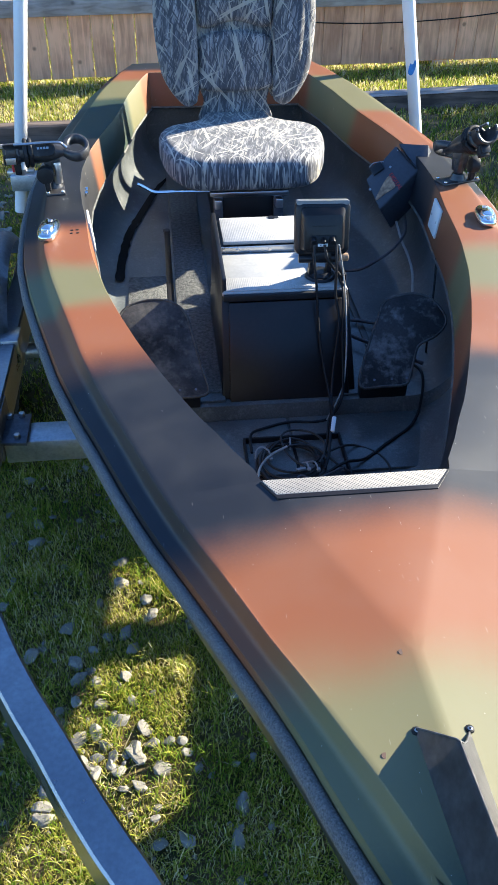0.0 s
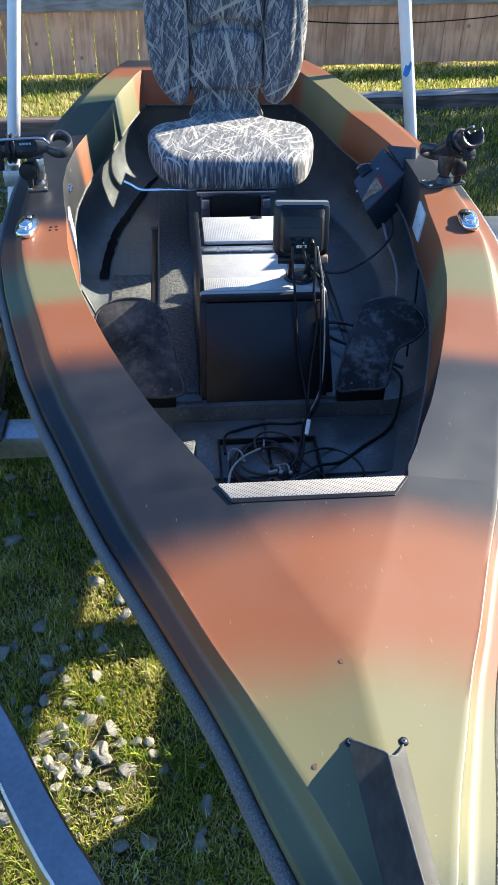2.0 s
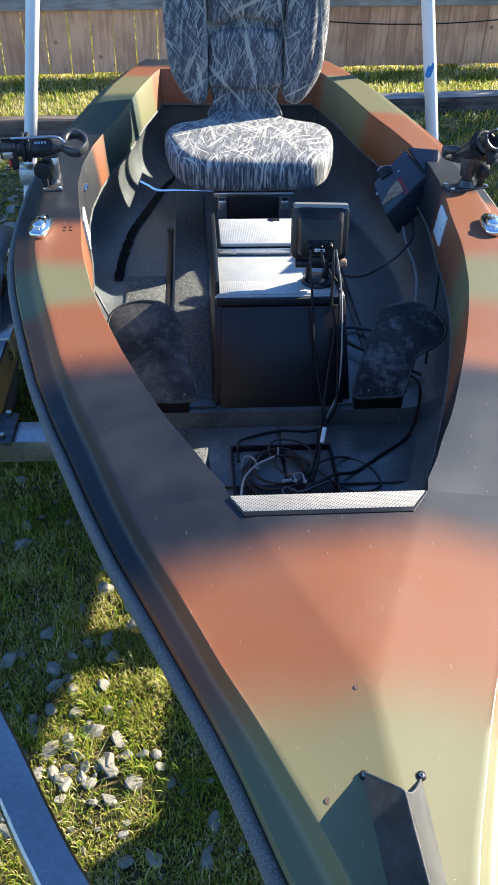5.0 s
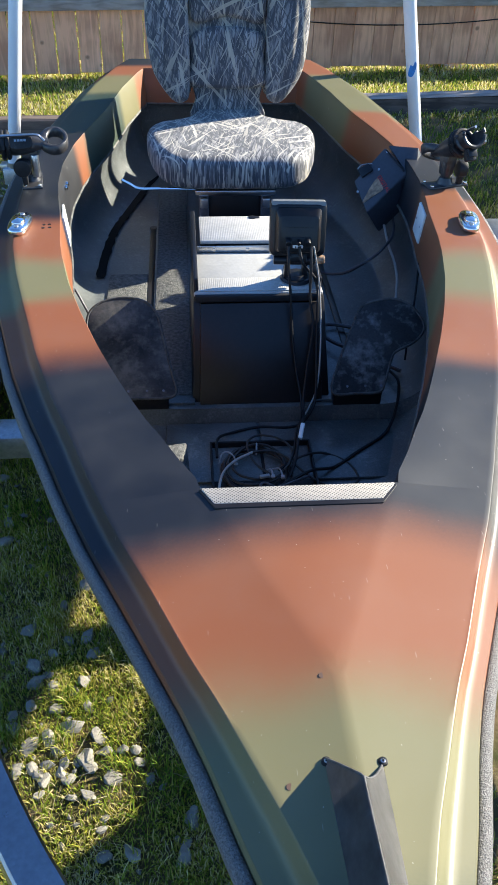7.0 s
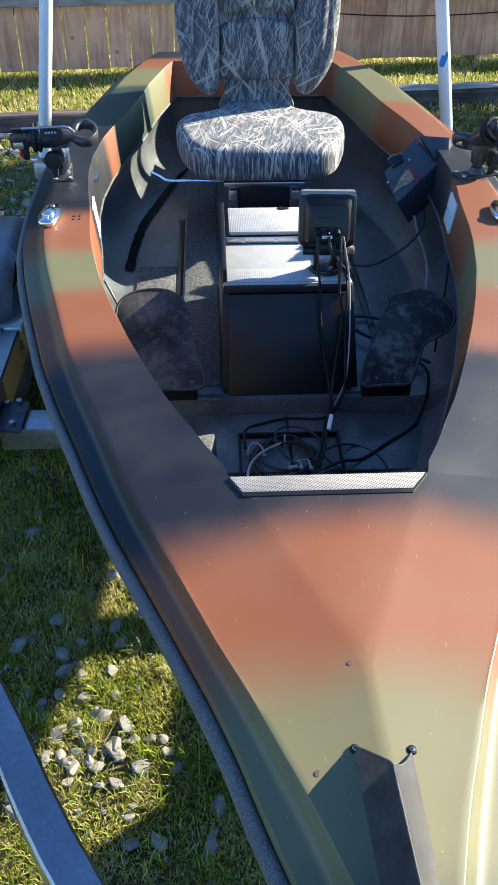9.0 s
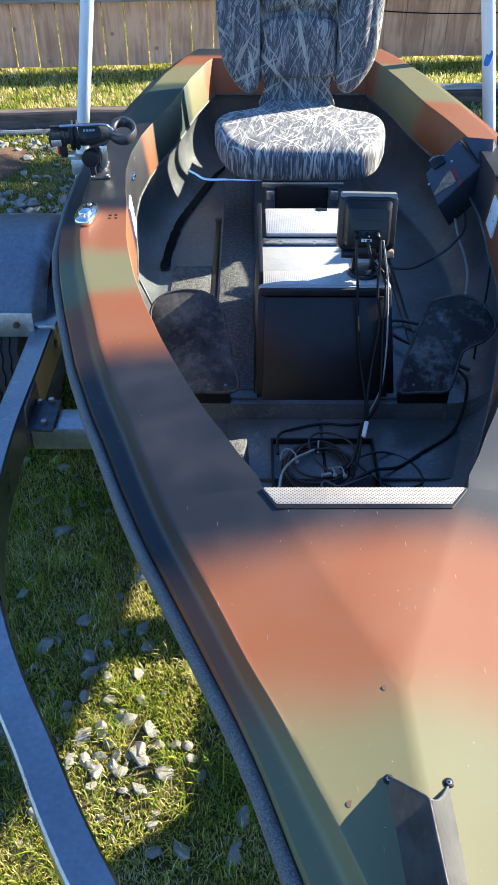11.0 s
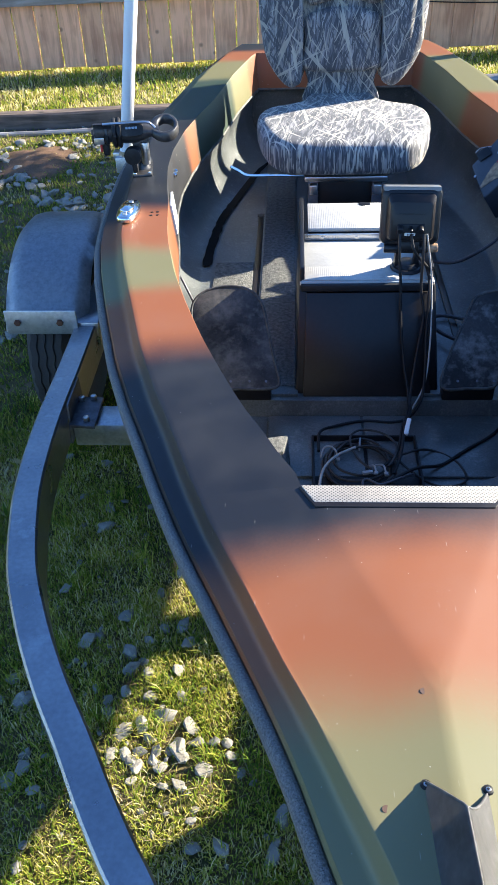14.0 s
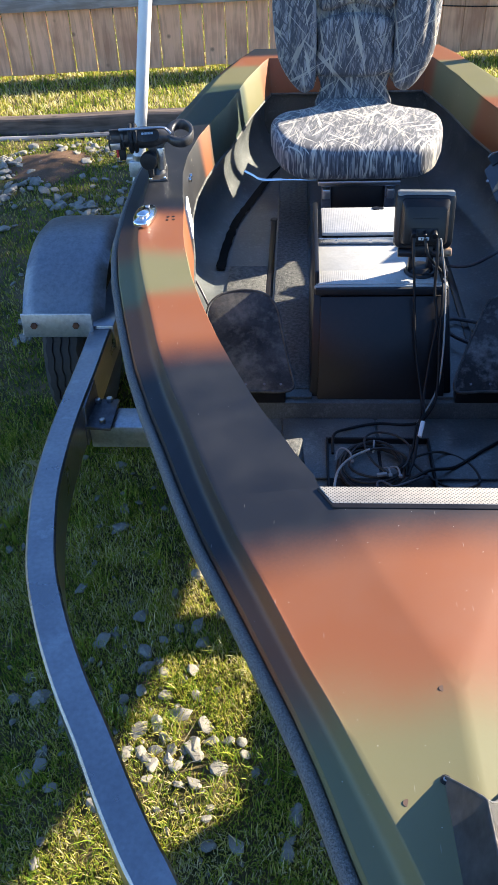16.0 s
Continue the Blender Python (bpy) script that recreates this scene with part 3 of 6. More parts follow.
def build_ground():
    xs = np.concatenate([[-600, -120, -30, -8], np.arange(-3.2, 3.3, 0.08), [8, 30, 120, 600]])
    ys = np.concatenate([[-600, -120, -30, -8, -2], np.arange(-0.8, 7.0, 0.08), [9, 14, 30, 120, 600]])
    bm = bmesh.new()
    g = []
    for y in ys:
        row = []
        for x in xs:
            near = abs(x) < 3.3 and -0.9 < y < 6.7
            dz = (noise.noise((x * 3.1, y * 3.1, 0)) * 0.005 + noise.noise((x * 11, y * 11, 4)) * 0.003) if near else 0
            row.append(bm.verts.new((x, y, ground_z(x, y) + dz - 0.006)))
        g.append(row)
    for a, b in zip(g, g[1:]):
        for i in range(len(xs) - 1):
            bm.faces.new((a[i], a[i + 1], b[i + 1], b[i]))
    whole("ground", bm, SOIL, "sloping yard of damp soil, moss and thin grass", "ground", kind="structure", angle=80)


build_ground()

# ---- boat ----
HALF = smooth_curve([(0.17, 0.012), (0.22, 0.035), (0.3, 0.058), (0.4, 0.085), (0.5, 0.122), (0.586, 0.150), (0.653, 0.176), (0.728, 0.210), (0.815, 0.250), (0.914, 0.297),
                     (1.03, 0.345), (1.123, 0.380), (1.224, 0.420), (1.357, 0.466), (1.534, 0.515), (1.673, 0.550), (1.8, 0.575), (1.9, 0.586),
                     (2.05, 0.596), (2.25, 0.600), (2.45, 0.590), (2.57, 0.577), (2.8, 0.542), (3.07, 0.495), (3.3, 0.435), (3.42, 0.39)])
OPEN = smooth_curve([(0.985, 0.136), (1.05, 0.170), (1.09, 0.187), (1.15, 0.217), (1.2, 0.238), (1.29, 0.273), (1.39, 0.310), (1.5, 0.346), (1.62, 0.380),
                     (1.75, 0.407), (1.82, 0.418), (1.97, 0.434), (2.05, 0.446), (2.175, 0.460), (2.3, 0.462), (2.45, 0.448), (2.6, 0.420), (2.74, 0.388),
                     (2.89, 0.363), (3.0, 0.347), (3.22, 0.298), (3.27, 0.28)])
DECKZ = smooth_curve([(0.17, 0.835), (0.55, 0.812), (0.66, 0.805), (1.0, 0.790), (1.3, 0.781), (1.9, 0.780), (2.7, 0.784), (3.42, 0.790)])
RIM_WIDTH = smooth_curve([(0.17, 0.030), (0.35, 0.050), (0.50, 0.054), (0.57, 0.047), (0.70, 0.042), (0.82, 0.046), (0.95, 0.049), (1.1, 0.053), (1.5, 0.060), (3.42, 0.062)])
Y0, Y1, Y2, Y3 = 0.972, 3.27, 3.40, 0.18
COAM, LEAN_IN = 0.115, 0.013


def rim(y):
    """Points across the edge of the deck, from the panel's ridge out to the trim: (x, drop)."""
    w = HALF(y)
    wide = min(RIM_WIDTH(y), 0.75 * w)
    k = (wide - 0.010) / 0.052
    return [(w - wide + a * k, d) for a, d in RIM]


# a tight edge, a steep wall, a wide cove and the level flange that carries the trim
RIM = [(-0.010, 0.0), (-0.001, 0.0), (0.0008, 0.0006), (0.0022, 0.0020), (0.0036, 0.0042), (0.007, 0.0100), (0.0105, 0.0160), (0.013, 0.0196),
       (0.016, 0.0226), (0.0195, 0.0246), (0.024, 0.0258), (0.032, 0.0268), (0.0485, 0.0285), (0.0505, 0.033), (0.052, 0.052)]


def crease(y):
    return max(0.0, 0.136 * (y - 0.655) / 0.33)


FACET, RISE = 0.15, 0.055


def build_deck(boat):
    bm = bmesh.new()
    fy = list(np.arange(Y3, Y0 - 0.01, 0.025)) + [Y0]
    gy = [Y0] + list(np.arange(Y0 + 0.025, Y1 - 0.01, 0.025)) + [Y1]
    sy = [Y1, 3.30, 3.35, Y2]

    def row(y, s, inner):
        z = DECKZ(y)
        out = []
        e = rim(y)
        r0 = e[0][0]
        fade = 1 if y <= Y0 else max(0, 1 - (y - Y0) / 0.5)
        start = max(crease(y), 0.002) if y <= Y0 else OPEN(min(y, Y1))
        z += RISE * max(0.0, r0 - start) * fade
        for x in inner(y, r0):
            out.append((x, FACET * max(0.0, x - start) * fade))
        base = FACET * max(0.0, r0 - start) * fade
        out += [(x, base + d) for x, d in e]
        return [bm.verts.new((s * x, y, z - d)) for x, d in out]

    def strip(ysl, inner, s):
        rows = [row(y, s, inner) for y in ysl]
        for a, b in zip(rows, rows[1:]):
            for i in range(len(a) - 1):
                bm.faces.new((a[i], a[i + 1], b[i + 1], b[i]))

    def fore(y, r0):
        c = min(crease(y), r0 * 0.9)
        return [0.0, max(0.0, c - 0.008), c + 0.008]

    def side(y, r0):
        i = OPEN(y)
        return [i, i + 0.004, i + (r0 - i) * 0.5]

    def aft(y, r0):
        return [0.0, 0.15, 0.284]

    for s in (-1, 1):
        strip(fy, fore, s)
        strip(gy, side, s)
        strip(sy, aft, s)
    bmesh.ops.remove_doubles(bm, verts=bm.verts, dist=0.0006)
    loose = [v for v in bm.verts if not v.link_faces]
    bmesh.ops.delete(bm, geom=loose, context="VERTS")
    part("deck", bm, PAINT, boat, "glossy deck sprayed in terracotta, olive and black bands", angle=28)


def opening_loop():
    left = [Vector((-OPEN(y), y, DECKZ(y))) for y in np.linspace(Y0, Y1, 90)]
    back = [Vector((x, Y1, DECKZ(Y1))) for x in np.linspace(-OPEN(Y1), OPEN(Y1), 12)[1:-1]]
    right = [Vector((-p.x, p.y, p.z)) for p in reversed(left)]
    front = [Vector((x, Y0, DECKZ(Y0))) for x in np.linspace(OPEN(Y0), -OPEN(Y0), 8)[1:-1]]
    return left + back + right + front


def build_coaming(boat):
    loop = opening_loop()
    n = len(loop)
    bm = bmesh.new()
    rings, low = [], []
    for i, p in enumerate(loop):
        d = loop[(i + 1) % n] - loop[i - 1]
        out = Vector((-d.y, d.x, 0)).normalized()
        if (p - Vector((0, 2.1, 0))).dot(out) < 0:
            out = -out
        foot = p + Vector((0, 0, -COAM)) - out * LEAN_IN
        low.append(foot + Vector((0, 0, -0.004)))
        rings.append([p + Vector((0, 0, -0.001)), p + Vector((0, 0, -0.004)) - out * 0.002, foot - out * 0.002, foot + Vector((0, 0, -0.004)) + out * 0.003, foot + out * 0.009, p + out * 0.009 + Vector((0, 0, -0.003))])
    ring_loft(bm, rings, loop=True)
    part("coaming", bm, COAMING_PAINT, boat, "inner coaming band in the same sprayed colours", angle=40)
    lip = bmesh.new()
    tube(lip, low, 0.0055, n=6, smooth=False, loop=True)
    part("coaming_lip", lip, mat("worn_black_edge", (0.12, 0.12, 0.11), 0.5, var=0.3, scale=50, second=(0.04, 0.04, 0.04)), boat, "pale worn edge along the coaming")


def build_hull(boat):
    ys = list(np.linspace(Y3, Y2, 70))
    out, inn = bmesh.new(), bmesh.new()

    def sec(y):
        w, z = HALF(y), DECKZ(y) - 0.05
        keel = 0.335 + 0.38 * max(0.0, (1.8 - y) / 1.5) ** 2
        return [(w - 0.012, z), (w - 0.03, z - 0.09), (w * 0.93 - 0.04, z - 0.2), (w * 0.83 - 0.03, keel + 0.15), (w * 0.62, keel + 0.06), (w * 0.3, keel + 0.006), (0, keel)]

    rings = []
    for y in ys:
        a = sec(y)
        rings.append([Vector((x, y, z)) for x, z in a] + [Vector((-x, y, z)) for x, z in a[-2::-1]])
    ring_loft(out, rings, close=False)
    out.faces.new([out.verts.new(p) for p in rings[-1]])
    bmesh.ops.remove_doubles(out, verts=out.verts, dist=0.0005)
    part("hull_shell", out, HULL, boat, "dark painted outer hull", angle=50)
    rings = []
    stations = [(y, FLOOR) for y in np.linspace(Y0 - 0.002, 1.605, 30)] + [(y, SOLE) for y in np.linspace(1.615, Y1 + 0.004, 90)]
    for y, fl in stations:
        yo = min(max(y, Y0), Y1)
        o = OPEN(yo) + 0.006 - LEAN_IN
        z = DECKZ(y) - COAM - 0.002
        h = z - fl
        a = [(o, z), (o + 0.020, z - h * 0.2), (o + 0.028, z - h * 0.45), (o + 0.018, z - h * 0.68), (o - 0.008, z - h * 0.85), (o - 0.042, z - h * 0.96), (o - 0.075, fl), (min(0.256, o * 0.7), fl), (min(0.12, o * 0.35), fl - 0.002), (0, fl - 0.002)]
        a = [(p.x, p.z) for p in spline([(x, 0, z) for x, z in a[:8]], 5)] + a[8:]
        rings.append([Vector((x, y, z)) for x, z in a] + [Vector((-x, y, z)) for x, z in a[-2::-1]])
    ring_loft(inn, rings, close=False)
    for r in (rings[0], rings[-1]):
        inn.faces.new([inn.verts.new(p) for p in r])
    part("inner_liner", inn, LINER, boat, "smooth black inner liner of the cockpit", angle=50)


FLOOR, SOLE = 0.435, 0.472


def build_rub_rail(boat):
    for s in (-1, 1):
        line = [Vector((s * (HALF(y) - 0.006), y, DECKZ(y) - 0.048)) for y in np.linspace(Y3, Y2, 120)]
        line = [p + Vector((0, 0, -edge_drop(p.y))) for p in line]
        sec = [(0.004, 0.003), (0.002, 0.006), (-0.004, 0.0065), (-0.009, 0.004), (-0.0115, -0.001), (-0.0115, -0.011), (-0.006, -0.017), (0.004, -0.017), (0.006, -0.010)]
        bm = bmesh.new()
        sweep(bm, line, [(-s * a, b) for a, b in sec])
        part("rub_rail", bm, RUBBER, boat, "grainy grey rubber rub rail", angle=60)
    bm = bmesh.new()
    sweep(bm, [Vector((x, Y2 + 0.004, DECKZ(Y2) - 0.05)) for x in np.linspace(-0.385, 0.385, 8)], [(0.01, 0.01), (-0.011, 0.008), (-0.011, -0.014), (0.01, -0.014)])
    part("transom_trim", bm, RUBBER, boat)


def edge_drop(y):
    r0 = rim(y)[0][0]
    if y <= Y0:
        return (FACET - RISE) * max(0, r0 - max(crease(y), 0.002))
    return (FACET - RISE) * max(0, r0 - OPEN(min(y, Y1))) * max(0, 1 - (y - Y0) / 0.5)


def build_floor(boat):
    """Raised cockpit sole each side of the console, with a step down into the bow well."""
    top = SOLE + 0.005
    for s in (-1, 1):
        # the outer pad's paler grey stands for sunlight on the port floor
        for x0, x1, y0, y1, name, label, m in ((0.135, 0.236, 1.63, 3.20, "sole_panel", "black moulded floor panel beside the console", LINER), (0.140, 0.231, 1.66, 2.90, "carpet_strip", "worn grey carpet strip beside the console", CARPET), (0.256, 0.362, 1.66, 2.27, "sunlit_floor_pad", "textured grey pad standing for the sunlit floor", CARPET)):
            z0, z1 = (SOLE - 0.002, top) if m is LINER else ((top - 0.001, top + 0.004) if x0 < 0.2 else (SOLE - 0.001, SOLE + 0.005))
            bm = bmesh.new()
            box(bm, (min(s * x0, s * x1), y0, z0), (max(s * x0, s * x1), y1, z1), 0.0015)
            if m is LINER or s < 0:
                part(name, bm, m, boat, label)
    bm = bmesh.new()
    box(bm, (-0.20, 1.40, FLOOR - 0.002), (-0.0, 1.60, FLOOR + 0.006), 0.003)
    part("well_panel", bm, LINER, boat)
    bm = bmesh.new()
    box(bm, (0.006, 1.40, FLOOR - 0.002), (0.30, 1.60, FLOOR + 0.006), 0.003)
    part("well_panel", bm, LINER, boat)
    for s in (-1, 1):
        bm = bmesh.new()
        box(bm, (s * 0.246 - 0.0085, 1.66, SOLE - 0.002), (s * 0.246 + 0.0085, 2.60, SOLE + 0.0025), 0.001)
        cyl(bm, (s * 0.246, 2.60, SOLE - 0.001), (s * 0.246, 2.60, SOLE + 0.0026), 0.012, n=16)
        part("drain_groove", bm, FRONT, boat, "dark drain groove along the sole")
    # a dark uneven streak along the liner
    mids = [(-0.217, 3.098, 0.474), (-0.268, 2.967, 0.475), (-0.329, 2.72, 0.478), (-0.361, 2.585, 0.479), (-0.373, 2.50, 0.478), (-0.384, 2.37, 0.477), (-0.388, 2.247, 0.477)]
    bm = bmesh.new()
    rings = []
    for k, p in enumerate(spline(mids, 6)):
        w = 0.0125 * min(1.0, 0.35 + k / 14) * (1 + 0.45 * noise.noise((k * 0.9, 2.0, 0)))
        tilt = 0.10
        rings.append([p + Vector((-w, 0, w * tilt + 0.0015)), p + Vector((w * (1 + 0.3 * noise.noise((k * 1.3, 5.0, 0))), 0, -w * tilt + 0.0015))])
    ring_loft(bm, rings, close=False, cap=False)
    part("dark_streak", bm, mat("matt_black_streak", (0.006, 0.007, 0.008), 0.7, var=0.2, bump=0.0, spec=0.08), boat, "dark uneven streak on the liner")
    bm = bmesh.new()
    hexa(bm, [(-0.235, 1.365, FLOOR), (-0.158, 1.375, FLOOR), (-0.150, 1.440, FLOOR), (-0.240, 1.425, FLOOR), (-0.230, 1.372, 0.517), (-0.164, 1.384, 0.517), (-0.156, 1.436, 0.517), (-0.234, 1.420, 0.517)], 0.004)
    part("well_ledge", bm, CARPET, boat, "small carpeted ledge in the bow well")
    # shallow tray in the bow well
    bm = bmesh.new()
    box(bm, (-0.102, 1.335, FLOOR), (0.104, 1.510, FLOOR + 0.004), 0.0015)
    tray = part("cable_tray", bm, MATTE, boat, "shallow black tray in the bow well")
    for lo, hi in (((-0.102, 1.510, FLOOR), (0.104, 1.515, FLOOR + 0.020)), ((-0.107, 1.335, FLOOR), (-0.102, 1.515, FLOOR + 0.020)), ((0.104, 1.335, FLOOR), (0.109, 1.515, FLOOR + 0.020)), ((-0.102, 1.330, FLOOR), (0.104, 1.335, FLOOR + 0.020))):
        bm = bmesh.new()
        box(bm, lo, hi, 0.0015)
        part("tray_wall", bm, MATTE, tray)


def build_console(boat):
    """Moulded box down the middle with two treaded lids."""
    bm = bmesh.new()
    hexa(bm, [(-0.142, 1.628, 0.44), (0.172, 1.628, 0.44), (0.172, 2.085, 0.44), (-0.142, 2.085, 0.44), (-0.134, 1.742, 0.682), (0.156, 1.742, 0.682), (0.150, 2.10, 0.682), (-0.130, 2.10, 0.682)], 0.006)
    con = part("console", bm, PLASTIC, boat, "black console box with a glossy sloping front")
    bm = bmesh.new()
    hexa(bm, [(-0.124, 1.629, 0.47), (0.152, 1.629, 0.47), (0.152, 1.640, 0.478), (-0.124, 1.640, 0.478), (-0.118, 1.726, 0.672), (0.140, 1.726, 0.672), (0.140, 1.736, 0.670), (-0.118, 1.736, 0.670)], 0.002)
    part("front_panel", bm, FRONT, con, "dull black front panel")
    bm = bmesh.new()
    box(bm, (-0.132, 1.733, 0.6835), (0.152, 1.936, 0.694), 0.004)
    lid = part("lid", bm, [TREAD_SMOOTH], con, "pale scuffed tread lid")
    bm = bmesh.new()
    box(bm, (-0.128, 1.738, 0.6945), (0.148, 1.800, 0.6965), 0.0008)
    part("tread_strip", bm, TREAD, lid, "ribbed pale tread strip")
    bm = bmesh.new()
    box(bm, (-0.130, 1.722, 0.676), (0.150, 1.7325, 0.692), 0.003)
    part("lid_edge", bm, MATTE, lid, "black plastic edging")
    bm = bmesh.new()
    box(bm, (-0.125, 1.944, 0.682), (0.135, 2.105, 0.708), 0.005)
    riser = part("riser", bm, PLASTIC, con)
    bm = bmesh.new()
    box(bm, (-0.121, 1.938, 0.690), (0.131, 1.9435, 0.7085), 0.0015)
    for x in (-0.08, 0.0, 0.08):
        cyl(bm, (x, 1.9385, 0.700), (x, 1.935, 0.700), 0.004, n=8)
    part("hinge", bm, ALU, con, "aluminium piano hinge with rivets")
    bm = bmesh.new()
    box(bm, (-0.113, 1.948, 0.7085), (0.128, 2.096, 0.719), 0.004)
    lid2 = part("lid", bm, TREAD, con, "ribbed pale tread lid")
    bm = bmesh.new()
    cyl(bm, (0.022, 2.084, 0.719), (0.022, 2.084, 0.7205), 0.010, n=12)
    box(bm, (0.012, 2.078, 0.7192), (0.040, 2.090, 0.7208), 0.0005)
    part("finger_hole", bm, PLASTIC, lid2, "dark finger hole")
    bm = bmesh.new()
    for sx in (-1, 1):
        x = 0.008 + sx * 0.135
        hexa(bm, [(x - 0.006, 1.735, 0.60), (x + 0.006, 1.735, 0.60), (x + 0.006, 2.09, 0.60), (x - 0.006, 2.09, 0.60), (x - 0.005, 1.740, 0.724), (x + 0.005, 1.740, 0.724), (x + 0.005, 2.085, 0.738), (x - 0.005, 2.085, 0.738)], 0.003)
    # seat box behind the lids
    hexa(bm, [(-0.10, 2.09, 0.44), (0.10, 2.09, 0.44), (0.10, 2.72, 0.44), (-0.10, 2.72, 0.44), (-0.095, 2.09, 0.492), (0.095, 2.09, 0.492), (0.095, 2.70, 0.492), (-0.095, 2.70, 0.492)], 0.005)
    # pedestal, carried aft out of sight to stop light passing under the backrest
    hexa(bm, [(-0.095, 2.43, 0.485), (0.095, 2.43, 0.485), (0.095, 3.12, 0.465), (-0.095, 3.12, 0.465), (-0.090, 2.45, 0.648), (0.090, 2.45, 0.648), (0.090, 3.10, 0.648), (-0.090, 3.10, 0.648)], 0.005)
    part("seat_box", bm, PLASTIC, con)
    for x in (-0.090, 0.090):
        bm = bmesh.new()
        hexa(bm, [(x - 0.014, 2.418, 0.500), (x + 0.014, 2.418, 0.500), (x + 0.014, 2.432, 0.500), (x - 0.014, 2.432, 0.500), (x - 0.014, 2.432, 0.645), (x + 0.014, 2.432, 0.645), (x + 0.014, 2.447, 0.645), (x - 0.014, 2.447, 0.645)], 0.002)
        strip = part("seat_post", bm, DARKSTEEL, con, "blue-grey steel seat post")
        bm = bmesh.new()
        box(bm, (x - 0.011, 2.408, 0.612), (x + 0.011, 2.432, 0.640), 0.003)
        part("seat_clamp", bm, ALU, strip, "aluminium seat clamp")


def build_step_pad(boat):
    z = 0.7965
    bm = bmesh.new()
    hexa(bm, [(-0.119, 0.936, z), (0.107, 0.936, z), (0.131, 0.969, z - 0.001), (-0.136, 0.969, z - 0.001), (-0.119, 0.936, z + 0.006), (0.107, 0.936, z + 0.006), (0.131, 0.969, z + 0.005), (-0.136, 0.969, z + 0.005)], 0.0015)
    part("step_pad", bm, PADMAT, boat, "dimpled pale rubber step pad")
    bm = bmesh.new()
    hexa(bm, [(-0.119, 0.927, z - 0.008), (0.107, 0.927, z - 0.008), (0.134, 0.968, z - 0.003), (-0.139, 0.968, z - 0.003), (-0.118, 0.928, z + 0.0058), (0.106, 0.928, z + 0.0058), (0.134, 0.968, z + 0.003), (-0.139, 0.968, z + 0.003)], 0.001)
    part("step_base", bm, FRONT, boat, "black backing of the step pad")


RIDGE = -0.18


def build_bow_bracket():
    """A swept black motor bracket, forked where it is screwed to the deck."""
    t = thing("bow_bracket", "forked black plastic bow bracket screwed to the foredeck", "bracket", base=(0, 0.42, 0.82))
    gloss = mat("grey_black_glossy_plastic", (0.125, 0.122, 0.126), 0.40, var=0.2, scale=40, bump=0.06, spec=0.5)
    # a folded sheet: a tent across the bow, scooped out at its after end
    us = np.linspace(-1, 1, 61)
    rings = []
    for v in np.linspace(0, 1, 14):
        ring = []
        for u in us:
            if u < RIDGE:
                f = (u + 1) / (1 + RIDGE)
                y0 = 0.566 - 0.054 * f ** 1.05
            else:
                g = (u - RIDGE) / (1 - RIDGE)
                f = 1 - g
                y0 = 0.512 + 0.050 * g ** 1.45
            y = y0 + (0.20 - y0) * v
            top = 0.049 + 0.012 * v
            # the ridge is rounded over
            if u > RIDGE:
                f = f ** 1.25
            h = -0.006 + (top + 0.006) * (f if f < 0.85 else 0.85 + 0.15 * math.sin((f - 0.85) / 0.15 * math.pi / 2) * 0.75)
            ring.append(Vector((u * (0.031 - 0.014 * v), y, DECKZ(y) + RISE * 0.04 + h)))
        rings.append(ring)
    bm = bmesh.new()
    ring_loft(bm, rings, close=False)
    bmesh.ops.solidify(bm, geom=bm.faces, thickness=0.003)
    part("bracket_body", bm, gloss, t, angle=50)
    bm = bmesh.new()
    tube(bm, [p + Vector((0, 0.0003, -0.0012)) for p in rings[0][1:-1]], 0.0013, n=8, smooth=False)
    part("rolled_lip", bm, mat("grey_worn_plastic_edge", (0.085, 0.084, 0.088), 0.5, var=0.2, scale=60, bump=0.05, spec=0.5), t, "rounded grey lip round the scoop", angle=70)
    for sx in (-1, 1):
        s = bmesh.new()
        x, y = (-0.0275, 0.557) if sx < 0 else (0.0262, 0.5535)
        z = DECKZ(y) + 0.0035
        cyl(s, (x, y, z - 0.012), (x, y + 0.0005, z - 0.0005), 0.0064, 0.0048, n=16, bevel=0.0012)
        p = part("screw_boss", s, MATTE, t)
        s = bmesh.new()
        cyl(s, (x, y, z - 0.0010), (x, y + 0.0002, z + 0.0002), 0.0026, n=12, bevel=0.0004)
        part("screw", s, STEEL, p, "bright screw head")
        s = bmesh.new()
        cyl(s, (x, y, z), (x, y + 0.0001, z + 0.0007), 0.0012, n=6)
        part("screw_recess", s, FRONT, p)


